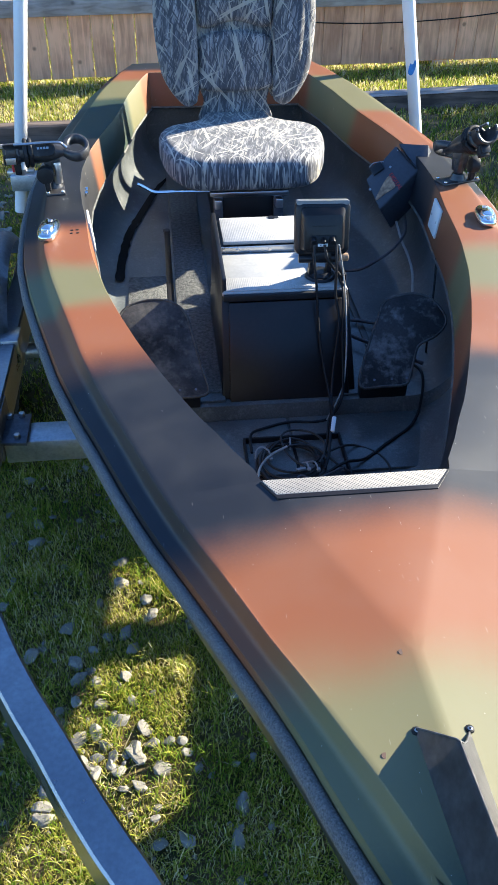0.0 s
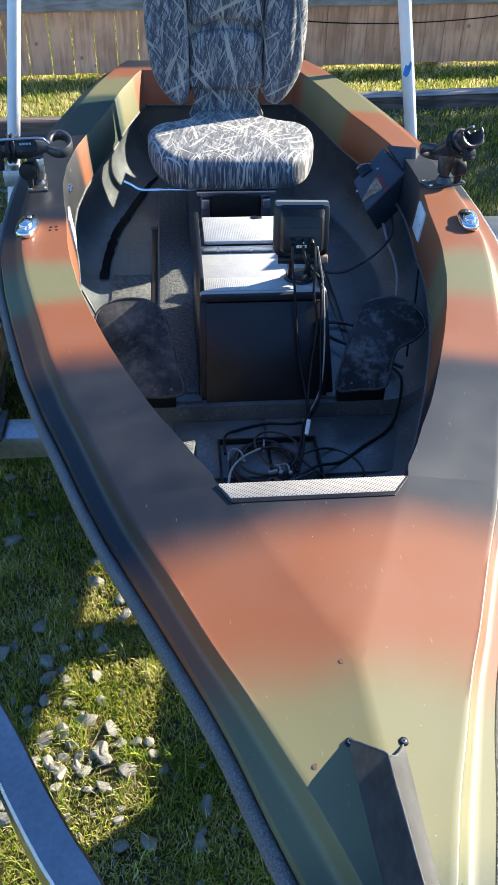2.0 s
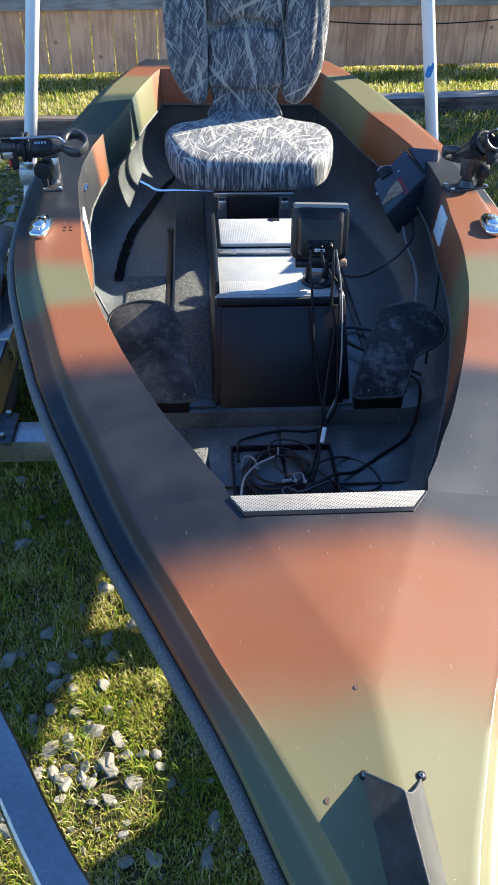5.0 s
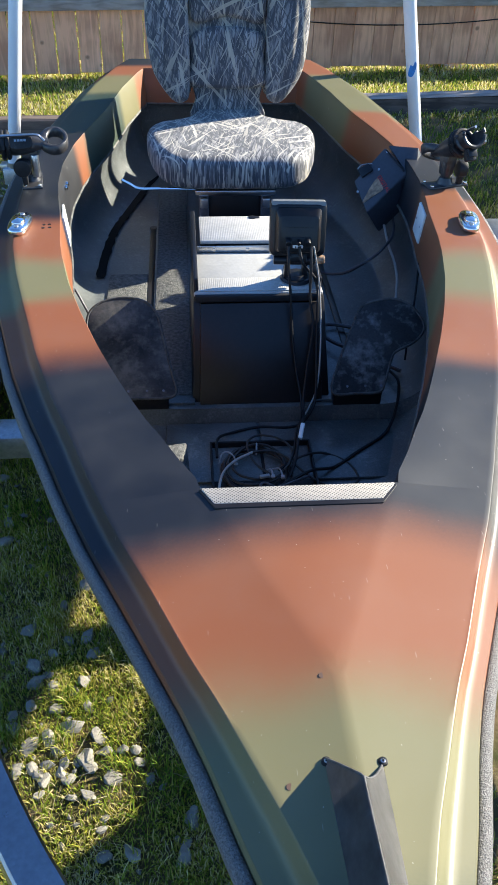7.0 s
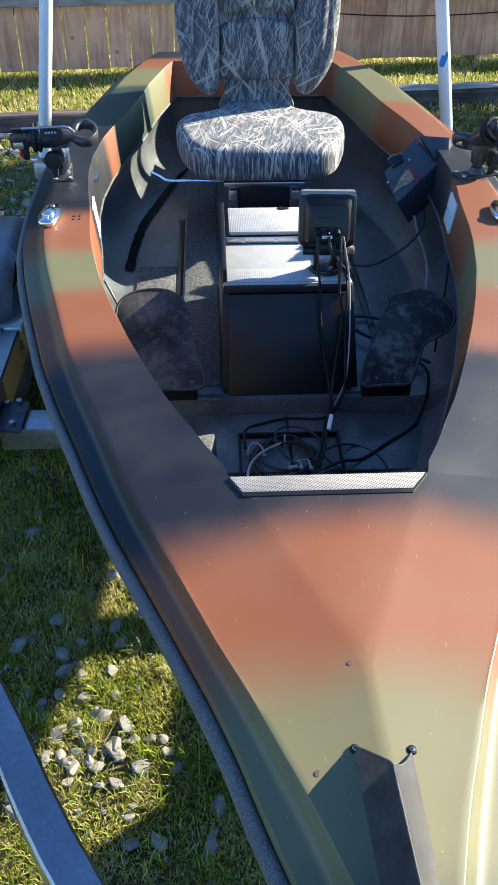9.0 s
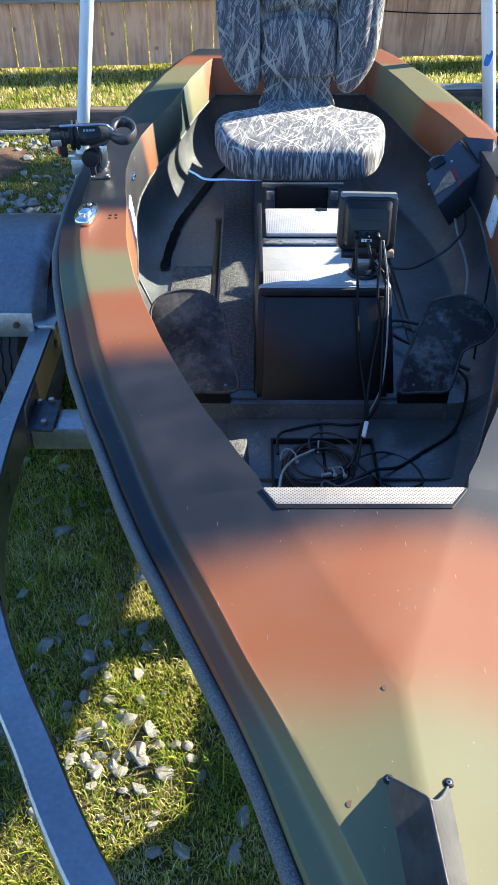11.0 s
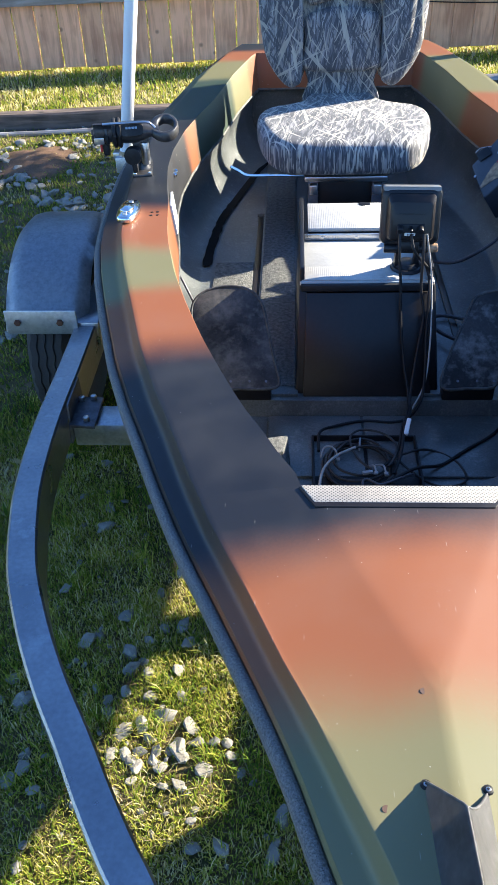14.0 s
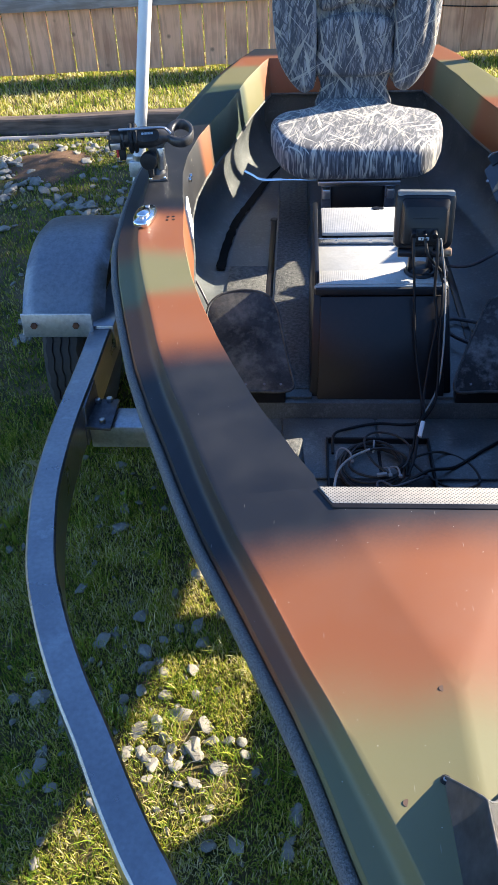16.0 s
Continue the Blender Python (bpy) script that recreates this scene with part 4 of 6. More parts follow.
def boat():
    b = thing("fishing_boat", "small one-man fishing boat sprayed in terracotta, olive and black camouflage", "boat", base=(0, 1.8, 0.33))
    build_hull(b)
    build_deck(b)
    build_coaming(b)
    build_rub_rail(b)
    build_floor(b)
    build_console(b)
    build_step_pad(b)
    for x, y in ((-0.017, 0.656), (-0.064, 0.537)):
        bm = bmesh.new()
        z = DECKZ(y) + RISE * (rim(y)[0][0] - crease(y)) - FACET * max(0, abs(x) - crease(y))
        cyl(bm, (x, y, z - 0.002), (x, y, z + 0.0003), 0.0044, 0.0036, n=14)
        part("deck_rivet", bm, RIVET, b, "small dark rivet")
    # small pale yellow mark at the port corner of the opening
    bm = bmesh.new()
    box(bm, (-0.007, -0.010, -0.0012), (0.007, 0.010, 0.0012), 0.001, pose(-0.172, 1.048, 0.7765, 0, -58, -28))
    part("yellow_mark", bm, mat("pale_yellow_mark", (0.55, 0.52, 0.30), 0.6, var=0.15, scale=90), b, "small pale yellow mark on the coaming edge")
    for x, y in ((-0.462, 1.905), (-0.450, 1.907), (-0.462, 1.888), (-0.448, 1.890)):
        bm = bmesh.new()
        cyl(bm, (x, y, DECKZ(y) - 0.002), (x, y, DECKZ(y) + 0.0008), 0.0036, n=8)
        part("screw_hole", bm, PLASTIC, b, "small dark screw hole")
    for s in (-1,):
        for y in (2.235, 2.26):
            bm = bmesh.new()
            x = s * (OPEN(y) - 0.002)
            cyl(bm, (x, y, 0.742), (x - s * 0.012, y, 0.742), 0.0065, n=10, bevel=0.001)
            part("coaming_bolt", bm, CHROME, b, "bright bolt end")
    return b


BOAT = boat()
build_bow_bracket()

# ---- seat ----


def outline_round(pts, step=5):
    P = [Vector((x, y, 0)) for x, y in pts]
    n = len(P)
    out = []
    for i in range(n):
        a, b, c, d = P[i - 1], P[i], P[(i + 1) % n], P[(i + 2) % n]
        for k in range(step):
            t = k / step
            v = 0.5 * ((2 * b) + (c - a) * t + (2 * a - 5 * b + 4 * c - d) * t * t + (3 * b - a - 3 * c + d) * t ** 3)
            out.append((v.x, v.y))
    return out


def mirrored(pts):
    return pts + [(-x, y) for x, y in reversed(pts) if abs(x) > 1e-6]


def seat():
    t = thing("boat_chair", "high-backed folding boat chair in reed-patterned camouflage cloth", "chair", base=(0, 2.55, 0.67))
    bm = bmesh.new()
    pts = mirrored([(0.0, 2.382), (0.11, 2.384), (0.172, 2.398), (0.212, 2.45), (0.240, 2.54), (0.253, 2.63), (0.250, 2.69), (0.220, 2.737), (0.165, 2.765), (0.128, 2.795), (0.112, 2.835), (0.104, 2.868), (0.0, 2.870)])
    pillow(bm, outline_round(pts), 0.092, 0.032, Matrix.Translation((0, 0, 0.660)) @ Matrix.Rotation(radians(0.3), 4, "X"), puff=0.008)
    part("seat_cushion", bm, CLOTH_LIT, t, angle=70)
    lean = pose(0, 2.872, 0.775, 90 - 9, 0, 0)

    def slab(name, pts, depth, r, off, puff=0.01):
        b = bmesh.new()
        pillow(b, outline_round(pts), depth, r, lean @ Matrix.Translation((0, 0, off)), puff=puff)
        return part(name, b, CLOTH_SHADED, t, angle=70)

    # local x across, local y up the back, local z towards the bow
    back = mirrored([(0.0, 0.06), (0.10, 0.058), (0.122, 0.03), (0.16, 0.022), (0.20, 0.055), (0.231, 0.11), (0.244, 0.19), (0.250, 0.26), (0.246, 0.33), (0.22, 0.41), (0.16, 0.46), (0.08, 0.475), (0.0, 0.475)])
    slab("backrest", back, 0.06, 0.025, -0.035)
    for s in (-1, 1):
        wing = [(s * 0.120, 0.045), (s * 0.138, 0.013), (s * 0.168, 0.014), (s * 0.206, 0.055), (s * 0.234, 0.11), (s * 0.246, 0.19), (s * 0.250, 0.26), (s * 0.245, 0.33), (s * 0.218, 0.40), (s * 0.165, 0.44), (s * 0.128, 0.40), (s * 0.118, 0.2)]
        slab("side_bolster", wing, 0.098, 0.036, -0.005, 0.014)
    slab("lower_panel", [(-0.112, 0.058), (0.112, 0.058), (0.112, 0.13), (0.105, 0.205), (0.0, 0.225), (-0.105, 0.205), (-0.112, 0.13)], 0.064, 0.02, 0.0, 0.006)
    slab("hinge_flap", [(-0.106, -0.045), (0.106, -0.045), (0.102, 0.02), (0.100, 0.085), (-0.100, 0.085), (-0.102, 0.02)], 0.022, 0.006, 0.006, 0.002)
    slab("upper_panel", [(-0.10, 0.232), (0.0, 0.252), (0.10, 0.232), (0.118, 0.30), (0.112, 0.40), (0.0, 0.44), (-0.112, 0.40), (-0.118, 0.30)], 0.064, 0.02, 0.0, 0.008)
    bm = bmesh.new()
    box(bm, (-0.115, 2.40, 0.654), (0.115, 2.72, 0.668), 0.003)
    box(bm, (-0.105, 2.42, 0.645), (0.105, 2.70, 0.655), 0.002)
    plate = part("seat_plate", bm, STEEL, t, "grey steel seat plate")
    bm = bmesh.new()
    tube(bm, [(-0.10, 2.43, 0.662), (-0.20, 2.425, 0.666), (-0.272, 2.42, 0.668), (-0.300, 2.42, 0.682), (-0.322, 2.42, 0.694)], 0.0045, n=8, step=4)
    part("adjusting_lever", bm, CHROME, plate, "bent bright steel lever")


seat()

# ---- fittings ----


def cleat():
    t = thing("folding_cleat", "chrome folding cleat screwed to the gunwale", "cleat", m=pose(-0.512, 1.893, 0.780, 0, 0, -4), group="chrome cleats")
    out = outline_round(mirrored([(0.0, -0.052), (0.014, -0.048), (0.021, -0.03), (0.024, 0.0), (0.022, 0.03), (0.014, 0.048), (0.0, 0.052)]), 4)
    bm = bmesh.new()
    pillow(bm, out, 0.016, 0.007, puff=0.004)
    body = part("cleat_body", bm, CHROME, t, angle=60)
    bm = bmesh.new()
    pillow(bm, [(x * 0.62, y * 0.34 - 0.012) for x, y in out], 0.010, 0.004, Matrix.Translation((0, 0, 0.014)), puff=0.003)
    part("cleat_arm", bm, CHROME, body, angle=60)
    for y in (0.030, -0.034):
        bm = bmesh.new()
        cyl(bm, (0, y, 0.014), (0, y, 0.0205), 0.0055, n=10, bevel=0.001)
        part("screw", bm, STEEL, body)
    return t


cl = cleat()
copy_thing(cl, pose(0.505, 1.884, 0.780, 0, 0, -10))


def rod_holder(m, tilt, tab=RED):
    """Clamp-on rod holder: base plate, swivel post, knob, trough and ring. The trough runs along local x."""
    t = thing("rod_holder", "black plastic rod holder on a swivel mount screwed to the gunwale", "rod holder", m=m, group="rod holders")
    T = Matrix.Translation((0, 0, 0.085)) @ Matrix.Rotation(radians(tilt), 4, "Y") @ Matrix.Translation((0, 0, -0.085))

    def hpart(name, bm, material, parent, label="", angle=50):
        bmesh.ops.transform(bm, matrix=T @ Matrix.Diagonal((0.92, 1, 1, 1)), verts=bm.verts)
        return part(name, bm, material, parent, label, angle)

    bm = bmesh.new()
    box(bm, (-0.024, -0.055, 0.0), (0.024, 0.055, 0.006), 0.002)
    plate = part("base_plate", bm, WORN_PLASTIC, t)
    for x in (-0.018, 0.018):
        for y in (-0.048, 0.048):
            s = bmesh.new()
            cyl(s, (x, y, 0.006), (x, y, 0.0105), 0.0048, n=10, bevel=0.001)
            part("screw", s, CHROME, plate, "bright screw head")
    bm = bmesh.new()
    cyl(bm, (0, 0, 0.004), (0, 0, 0.022), 0.021, 0.016, bevel=0.002)
    cyl(bm, (0, 0, 0.022), (0, 0, 0.060), 0.013, 0.015, bevel=0.002)
    hexa(bm, [(-0.010, -0.012, 0.026), (0.018, -0.012, 0.026), (0.018, 0.012, 0.026), (-0.010, 0.012, 0.026), (-0.020, -0.014, 0.080), (0.022, -0.014, 0.080), (0.022, 0.014, 0.080), (-0.020, 0.014, 0.080)], 0.003)
    post = part("swivel_post", bm, WORN_PLASTIC, t)
    bm = bmesh.new()
    cyl(bm, (0.012, -0.013, 0.018), (0.012, -0.013, 0.072), 0.0105, 0.0105, n=12, bevel=0.002)
    part("grip_bolt", bm, STEEL, post, "worn pale bolt")
    bm = bmesh.new()
    cyl(bm, (-0.016, -0.018, 0.046), (-0.020, -0.040, 0.046), 0.021, 0.021, n=20, bevel=0.003)
    hexa(bm, [(-0.022, -0.036, 0.006), (-0.010, -0.036, 0.006), (-0.008, -0.024, 0.006), (-0.020, -0.024, 0.006), (-0.026, -0.038, 0.045), (-0.010, -0.038, 0.045), (-0.008, -0.026, 0.045), (-0.024, -0.026, 0.045)], 0.002)
    part("clamp_knob", bm, MATTE, post)
    C = 0.094
    # open cradle at the mouth
    bm = bmesh.new()
    n = 16
    rings = []
    a0, a1 = radians(-200), radians(20)
    for i in range(5):
        x = -0.117 + 0.054 * i / 4
        r = 0.029 - 0.002 * i / 4
        ring = [Vector((x, r * math.cos(a0 + (a1 - a0) * k / n), C + 0.006 + r * math.sin(a0 + (a1 - a0) * k / n))) for k in range(n + 1)]
        ring += [Vector((x, (r - 0.005) * math.cos(a0 + (a1 - a0) * k / n), C + 0.006 + (r - 0.005) * math.sin(a0 + (a1 - a0) * k / n))) for k in range(n, -1, -1)]
        rings.append(ring)
    ring_loft(bm, rings)
    trough = hpart("trough", bm, WORN_PLASTIC, t, angle=50)
    for x, rr in ((-0.117, 0.0045), (-0.083, 0.0055)):
        bm = bmesh.new()
        tube(bm, [Vector((x, 0.0285 * math.cos(radians(a)), C + 0.006 + 0.0285 * math.sin(radians(a)))) for a in range(-205, 26, 20)], rr, n=6, step=2)
        hpart("cradle_rim", bm, WORN_PLASTIC, trough)
    bm = bmesh.new()
    hexa(bm, [(-0.116, -0.0315, C - 0.017), (-0.090, -0.0315, C - 0.017), (-0.090, -0.0285, C - 0.012), (-0.116, -0.0285, C - 0.012), (-0.116, -0.033, C - 0.001), (-0.090, -0.033, C - 0.001), (-0.090, -0.029, C - 0.001), (-0.116, -0.029, C - 0.001)], 0.0012)
    hpart("wear_strip", bm, ALU, trough, "bright wear strip on the cradle")
    for x in (-0.062, -0.050):
        bm = bmesh.new()
        tube(bm, [Vector((x, 0.0285 * math.cos(radians(a)), C - 0.001 + 0.0285 * math.sin(radians(a)))) for a in range(0, 360, 18)], 0.0065, n=8, smooth=False, loop=True)
        hpart("strap", bm, MATTE, t, "black locking strap", angle=60)
    # body drawn out into a thick eye at the butt
    bm = bmesh.new()
    rings = []
    for x, ry, rz, zc in ((-0.066, 0.020, 0.018, C), (-0.058, 0.025, 0.023, C), (-0.035, 0.027, 0.0255, C - 0.001), (-0.010, 0.027, 0.025, C - 0.001), (0.012, 0.025, 0.021, C), (0.028, 0.023, 0.015, C), (0.042, 0.024, 0.0125, C), (0.054, 0.025, 0.0115, C)):
        rings.append([Vector((x, ry * math.cos(2 * math.pi * k / 18), zc + rz * math.sin(2 * math.pi * k / 18))) for k in range(18)])
    ring_loft(bm, rings)
    body = hpart("holder_body", bm, WORN_PLASTIC, t, angle=50)
    bm = bmesh.new()
    pillow(bm, outline_round([(-0.026, -0.013), (0.0, -0.016), (0.026, -0.012), (0.030, 0.004), (0.022, 0.014), (-0.022, 0.014), (-0.030, 0.003)], 4), 0.005, 0.002, pose(-0.016, -0.0215, C + 0.010, 62, 0, 0))
    hpart("maker_plate", bm, PEDAL, body, "worn raised plate")
    bm = bmesh.new()
    for u in (-0.016, -0.008, 0.0, 0.008):
        box(bm, (u, -0.0025, -0.0003), (u + 0.006, 0.0025, 0.0006), 0.0, pose(-0.016, -0.0215, C + 0.010, 62, 0, 0) @ Matrix.Translation((0, 0.004, 0.0052)))
    hpart("maker_mark", bm, STEEL, body, "pale worn print")
    bm = bmesh.new()
    # a deep, thin-walled eye, drawn in where it meets the body
    rings = []
    for i in range(33):
        a = 2 * math.pi * i / 32
        near = max(0.0, -math.cos(a))
        thick, deep = 0.0062 + 0.006 * near, 0.0125 - 0.002 * near
        section = []
        for k in range(12):
            b = 2 * math.pi * k / 12
            cb, sb = math.cos(b), math.sin(b)
            dr = thick * math.copysign(abs(cb) ** 0.6, cb)
            dz = deep * math.copysign(abs(sb) ** 0.6, sb)
            section.append(Vector((0.070 + (0.0300 + dr) * math.cos(a), (0.0315 + dr) * math.sin(a), C + 0.004 + 0.012 * math.sin(a) + dz)))
        rings.append(section)
    ring_loft(bm, rings, cap=False)
    bmesh.ops.remove_doubles(bm, verts=bm.verts, dist=0.0001)
    hpart("butt_ring", bm, WORN_PLASTIC, t, angle=50)
    bm = bmesh.new()
    tube(bm, [(-0.090, -0.024, C + 0.028), (-0.04, -0.024, C + 0.028), (0.022, -0.022, C + 0.027), (0.036, -0.020, C + 0.020), (0.045, -0.022, C + 0.012)], 0.0035, n=6)
    hpart("lock_bar", bm, STEEL, body, "bright locking bar")
    bm = bmesh.new()
    box(bm, (-0.104, -0.012, C - 0.042), (-0.098, 0.012, C - 0.022), 0.001)
    hpart("lock_tab", bm, tab, trough)
    bm = bmesh.new()
    box(bm, (-0.097, -0.013, C - 0.050), (-0.080, 0.013, C - 0.020), 0.003)
    hpart("lock_lever", bm, MATTE, trough)
    return t


rod_holder(pose(-0.522, 2.172, 0.780, 0, 0, 8), 0)
rod_holder(pose(0.516, 2.135, 0.780, 0, 0, 106), 30, PLASTIC)


def round_rect(w, h, r, m, y, cz=0.0, n=5):
    """A rounded rectangle, w across local x and h along local z, at depth y."""
    out = []
    for sx, sz, a in ((1, 1, 0), (-1, 1, 90), (-1, -1, 180), (1, -1, 270)):
        for k in range(n + 1):
            b = radians(a + 90 * k / n)
            out.append(m @ Vector((sx * (w / 2 - r) + r * math.cos(b), y, cz + sz * (h / 2 - r) + r * math.sin(b))))
    return out


def fish_finder():
    t = thing("fish_finder", "black fish finder on a swivel mount on the console lid", "fish finder", base=(0.098, 1.790, 0.696))
    m = pose(0.096, 1.796, 0.8115, -12, 0, -3) @ Matrix.Diagonal((1.10, 1, 0.91, 1))
    bm = bmesh.new()
    ring_loft(bm, [round_rect(w, h, r, m, y) for w, h, r, y in ((0.104, 0.120, 0.012, 0.017), (0.111, 0.128, 0.014, 0.012), (0.112, 0.129, 0.015, 0.0), (0.108, 0.125, 0.015, -0.008), (0.094, 0.111, 0.013, -0.013))])
    body = part("housing", bm, mat("satin_black_case", (0.010, 0.011, 0.014), 0.35, var=0.1, bump=0.03, spec=0.35), t, angle=32)
    bm = bmesh.new()
    ring_loft(bm, [round_rect(w, h, r, m, y, cz) for w, h, r, y, cz in ((0.090, 0.106, 0.010, -0.010, 0.0), (0.088, 0.104, 0.010, -0.017, 0.0), (0.078, 0.086, 0.008, -0.027, -0.006), (0.074, 0.082, 0.008, -0.028, -0.006))])
    part("rear_cover", bm, FRONT, body, angle=24)
    # grey band painting the highlight along the top bevel of the case
    bm = bmesh.new()
    ring_loft(bm, [round_rect(0.106, 0.010, 0.0045, m, y, 0.0612) for y in (-0.0105, 0.013)])
    part("bevel_highlight", bm, mat("grey_plastic_edge", (0.20, 0.21, 0.22), 0.35, var=0.1, bump=0.02), body, "grey band standing for the highlight on the top edge")
    bm = bmesh.new()
    box(bm, (-0.024, -0.0295, 0.009), (0.024, -0.0275, 0.0105), 0.0, m)
    part("moulding_line", bm, PLASTIC, body)
    bm = bmesh.new()
    box(bm, (-0.026, -0.031, -0.042), (0.026, -0.0275, -0.012), 0.002, m)
    sock = part("socket_plate", bm, MATTE, body)
    for x in (-0.020, 0.0, 0.018):
        bm = bmesh.new()
        cyl(bm, m @ Vector((x, -0.030, -0.019)), m @ Vector((x, -0.044, -0.026)), 0.0062 if x else 0.004, n=12, bevel=0.001)
        part("cable_plug", bm, PLASTIC, sock)
    bm = bmesh.new()
    box(bm, (-0.011, -0.0325, -0.038), (0.009, -0.0308, -0.031), 0.0004, m)
    lab = part("data_label", bm, WHITE, sock, "small pale data label")
    bm = bmesh.new()
    for x in (-0.006, 0.0, 0.004):
        box(bm, (x, -0.0330, -0.0365), (x + 0.002, -0.0324, -0.033), 0.0, m)
    part("label_bars", bm, PLASTIC, lab)
    bm = bmesh.new()
    cyl(bm, m @ Vector((-0.046, 0, -0.074)), m @ Vector((0.036, 0, -0.074)), 0.010, n=16, bevel=0.002)
    box(bm, (-0.020, -0.012, -0.078), (0.020, 0.012, -0.055), 0.003, m)
    gim = part("gimbal", bm, PLASTIC, t)
    bm = bmesh.new()
    cyl(bm, m @ Vector((0.036, 0, -0.072)), m @ Vector((0.056, 0, -0.072)), 0.0095, n=14, bevel=0.002)
    part("gimbal_knob", bm, TAN, gim, "worn tan knob")
    bm = bmesh.new()
    cyl(bm, (0.098, 1.790, 0.697), (0.098, 1.790, 0.704), 0.036, 0.033, n=28, bevel=0.002)
    cyl(bm, (0.098, 1.790, 0.703), (0.098, 1.790, 0.712), 0.027, 0.022, n=24, bevel=0.002)
    for x in (0.075, 0.115):
        hexa(bm, [(x - 0.006, 1.780, 0.705), (x + 0.006, 1.780, 0.705), (x + 0.006, 1.802, 0.705), (x - 0.006, 1.802, 0.705), (x - 0.005, 1.776, 0.755), (x + 0.005, 1.776, 0.755), (x + 0.005, 1.795, 0.755), (x - 0.005, 1.795, 0.755)], 0.002)
    part("swivel_base", bm, PLASTIC, t)
    return m


FF = fish_finder()


def pedal(name_label, mirror):
    """Steering foot pedal: a plate with a rounded top, hinged on a block at its foot."""
    s = mirror
    cx = 0.238 * s
    t = thing("foot_pedal", name_label, "pedal", base=(cx, 1.58, 0.475), group="steering foot pedals")
    if s < 0:
        out = [(-0.090, 0.012), (-0.02, 0.008), (0.044, 0.008), (0.063, 0.020), (0.058, 0.050), (0.050, 0.081), (0.037, 0.147), (0.023, 0.207), (-0.010, 0.239), (-0.059, 0.245), (-0.109, 0.229), (-0.130, 0.188), (-0.115, 0.10)]
    else:
        out = [(-0.074, 0.012), (-0.02, 0.008), (0.030, 0.010), (0.044, 0.030), (0.064, 0.085), (0.078, 0.105), (0.119, 0.125), (0.144, 0.152), (0.144, 0.179), (0.122, 0.215), (0.088, 0.232), (0.050, 0.230), (0.011, 0.217), (-0.012, 0.175), (-0.051, 0.088)]
    m = pose(cx, 1.585, 0.510, 36, 0, 0)
    bm = bmesh.new()
    pillow(bm, outline_round(out, 4), 0.010, 0.004, m, flat=True)
    plate = part("pedal_plate", bm, PEDAL if s < 0 else SCUFFED, t, "worn black pedal plate", angle=24)
    for x in (-0.04, 0.0, 0.035):
        b2 = bmesh.new()
        cyl(b2, m @ Vector((x, 0.024, 0.009)), m @ Vector((x, 0.024, 0.0115)), 0.0028, n=8)
        part("rivet", b2, DARKSTEEL, plate)
    bm = bmesh.new()
    tube(bm, [m @ Vector((x, y, 0.0085)) for x, y in outline_round(out, 4)], 0.0032, n=6, smooth=False, loop=True)
    part("raised_edge", bm, EDGE_WORN, plate, "worn grey edge of the pedal", angle=70)
    bm = bmesh.new()
    box(bm, (cx - 0.065, 1.613, 0.471), (cx + 0.045, 1.642, 0.529), 0.004)
    part("hinge_block", bm, FRONT, t)
    if s > 0:
        bm = bmesh.new()
        tube(bm, [m @ Vector((x, y, 0.006)) for x, y in ((0.006, 0.208), (0.022, 0.222), (0.05, 0.231), (0.082, 0.232))], 0.0035, n=6)
        part("edge_strip", bm, DARKSTEEL, plate, "bare metal edge strip")


pedal("worn black steering pedal with a rounded top", -1)
pedal("scuffed black steering pedal with a flared top", 1)


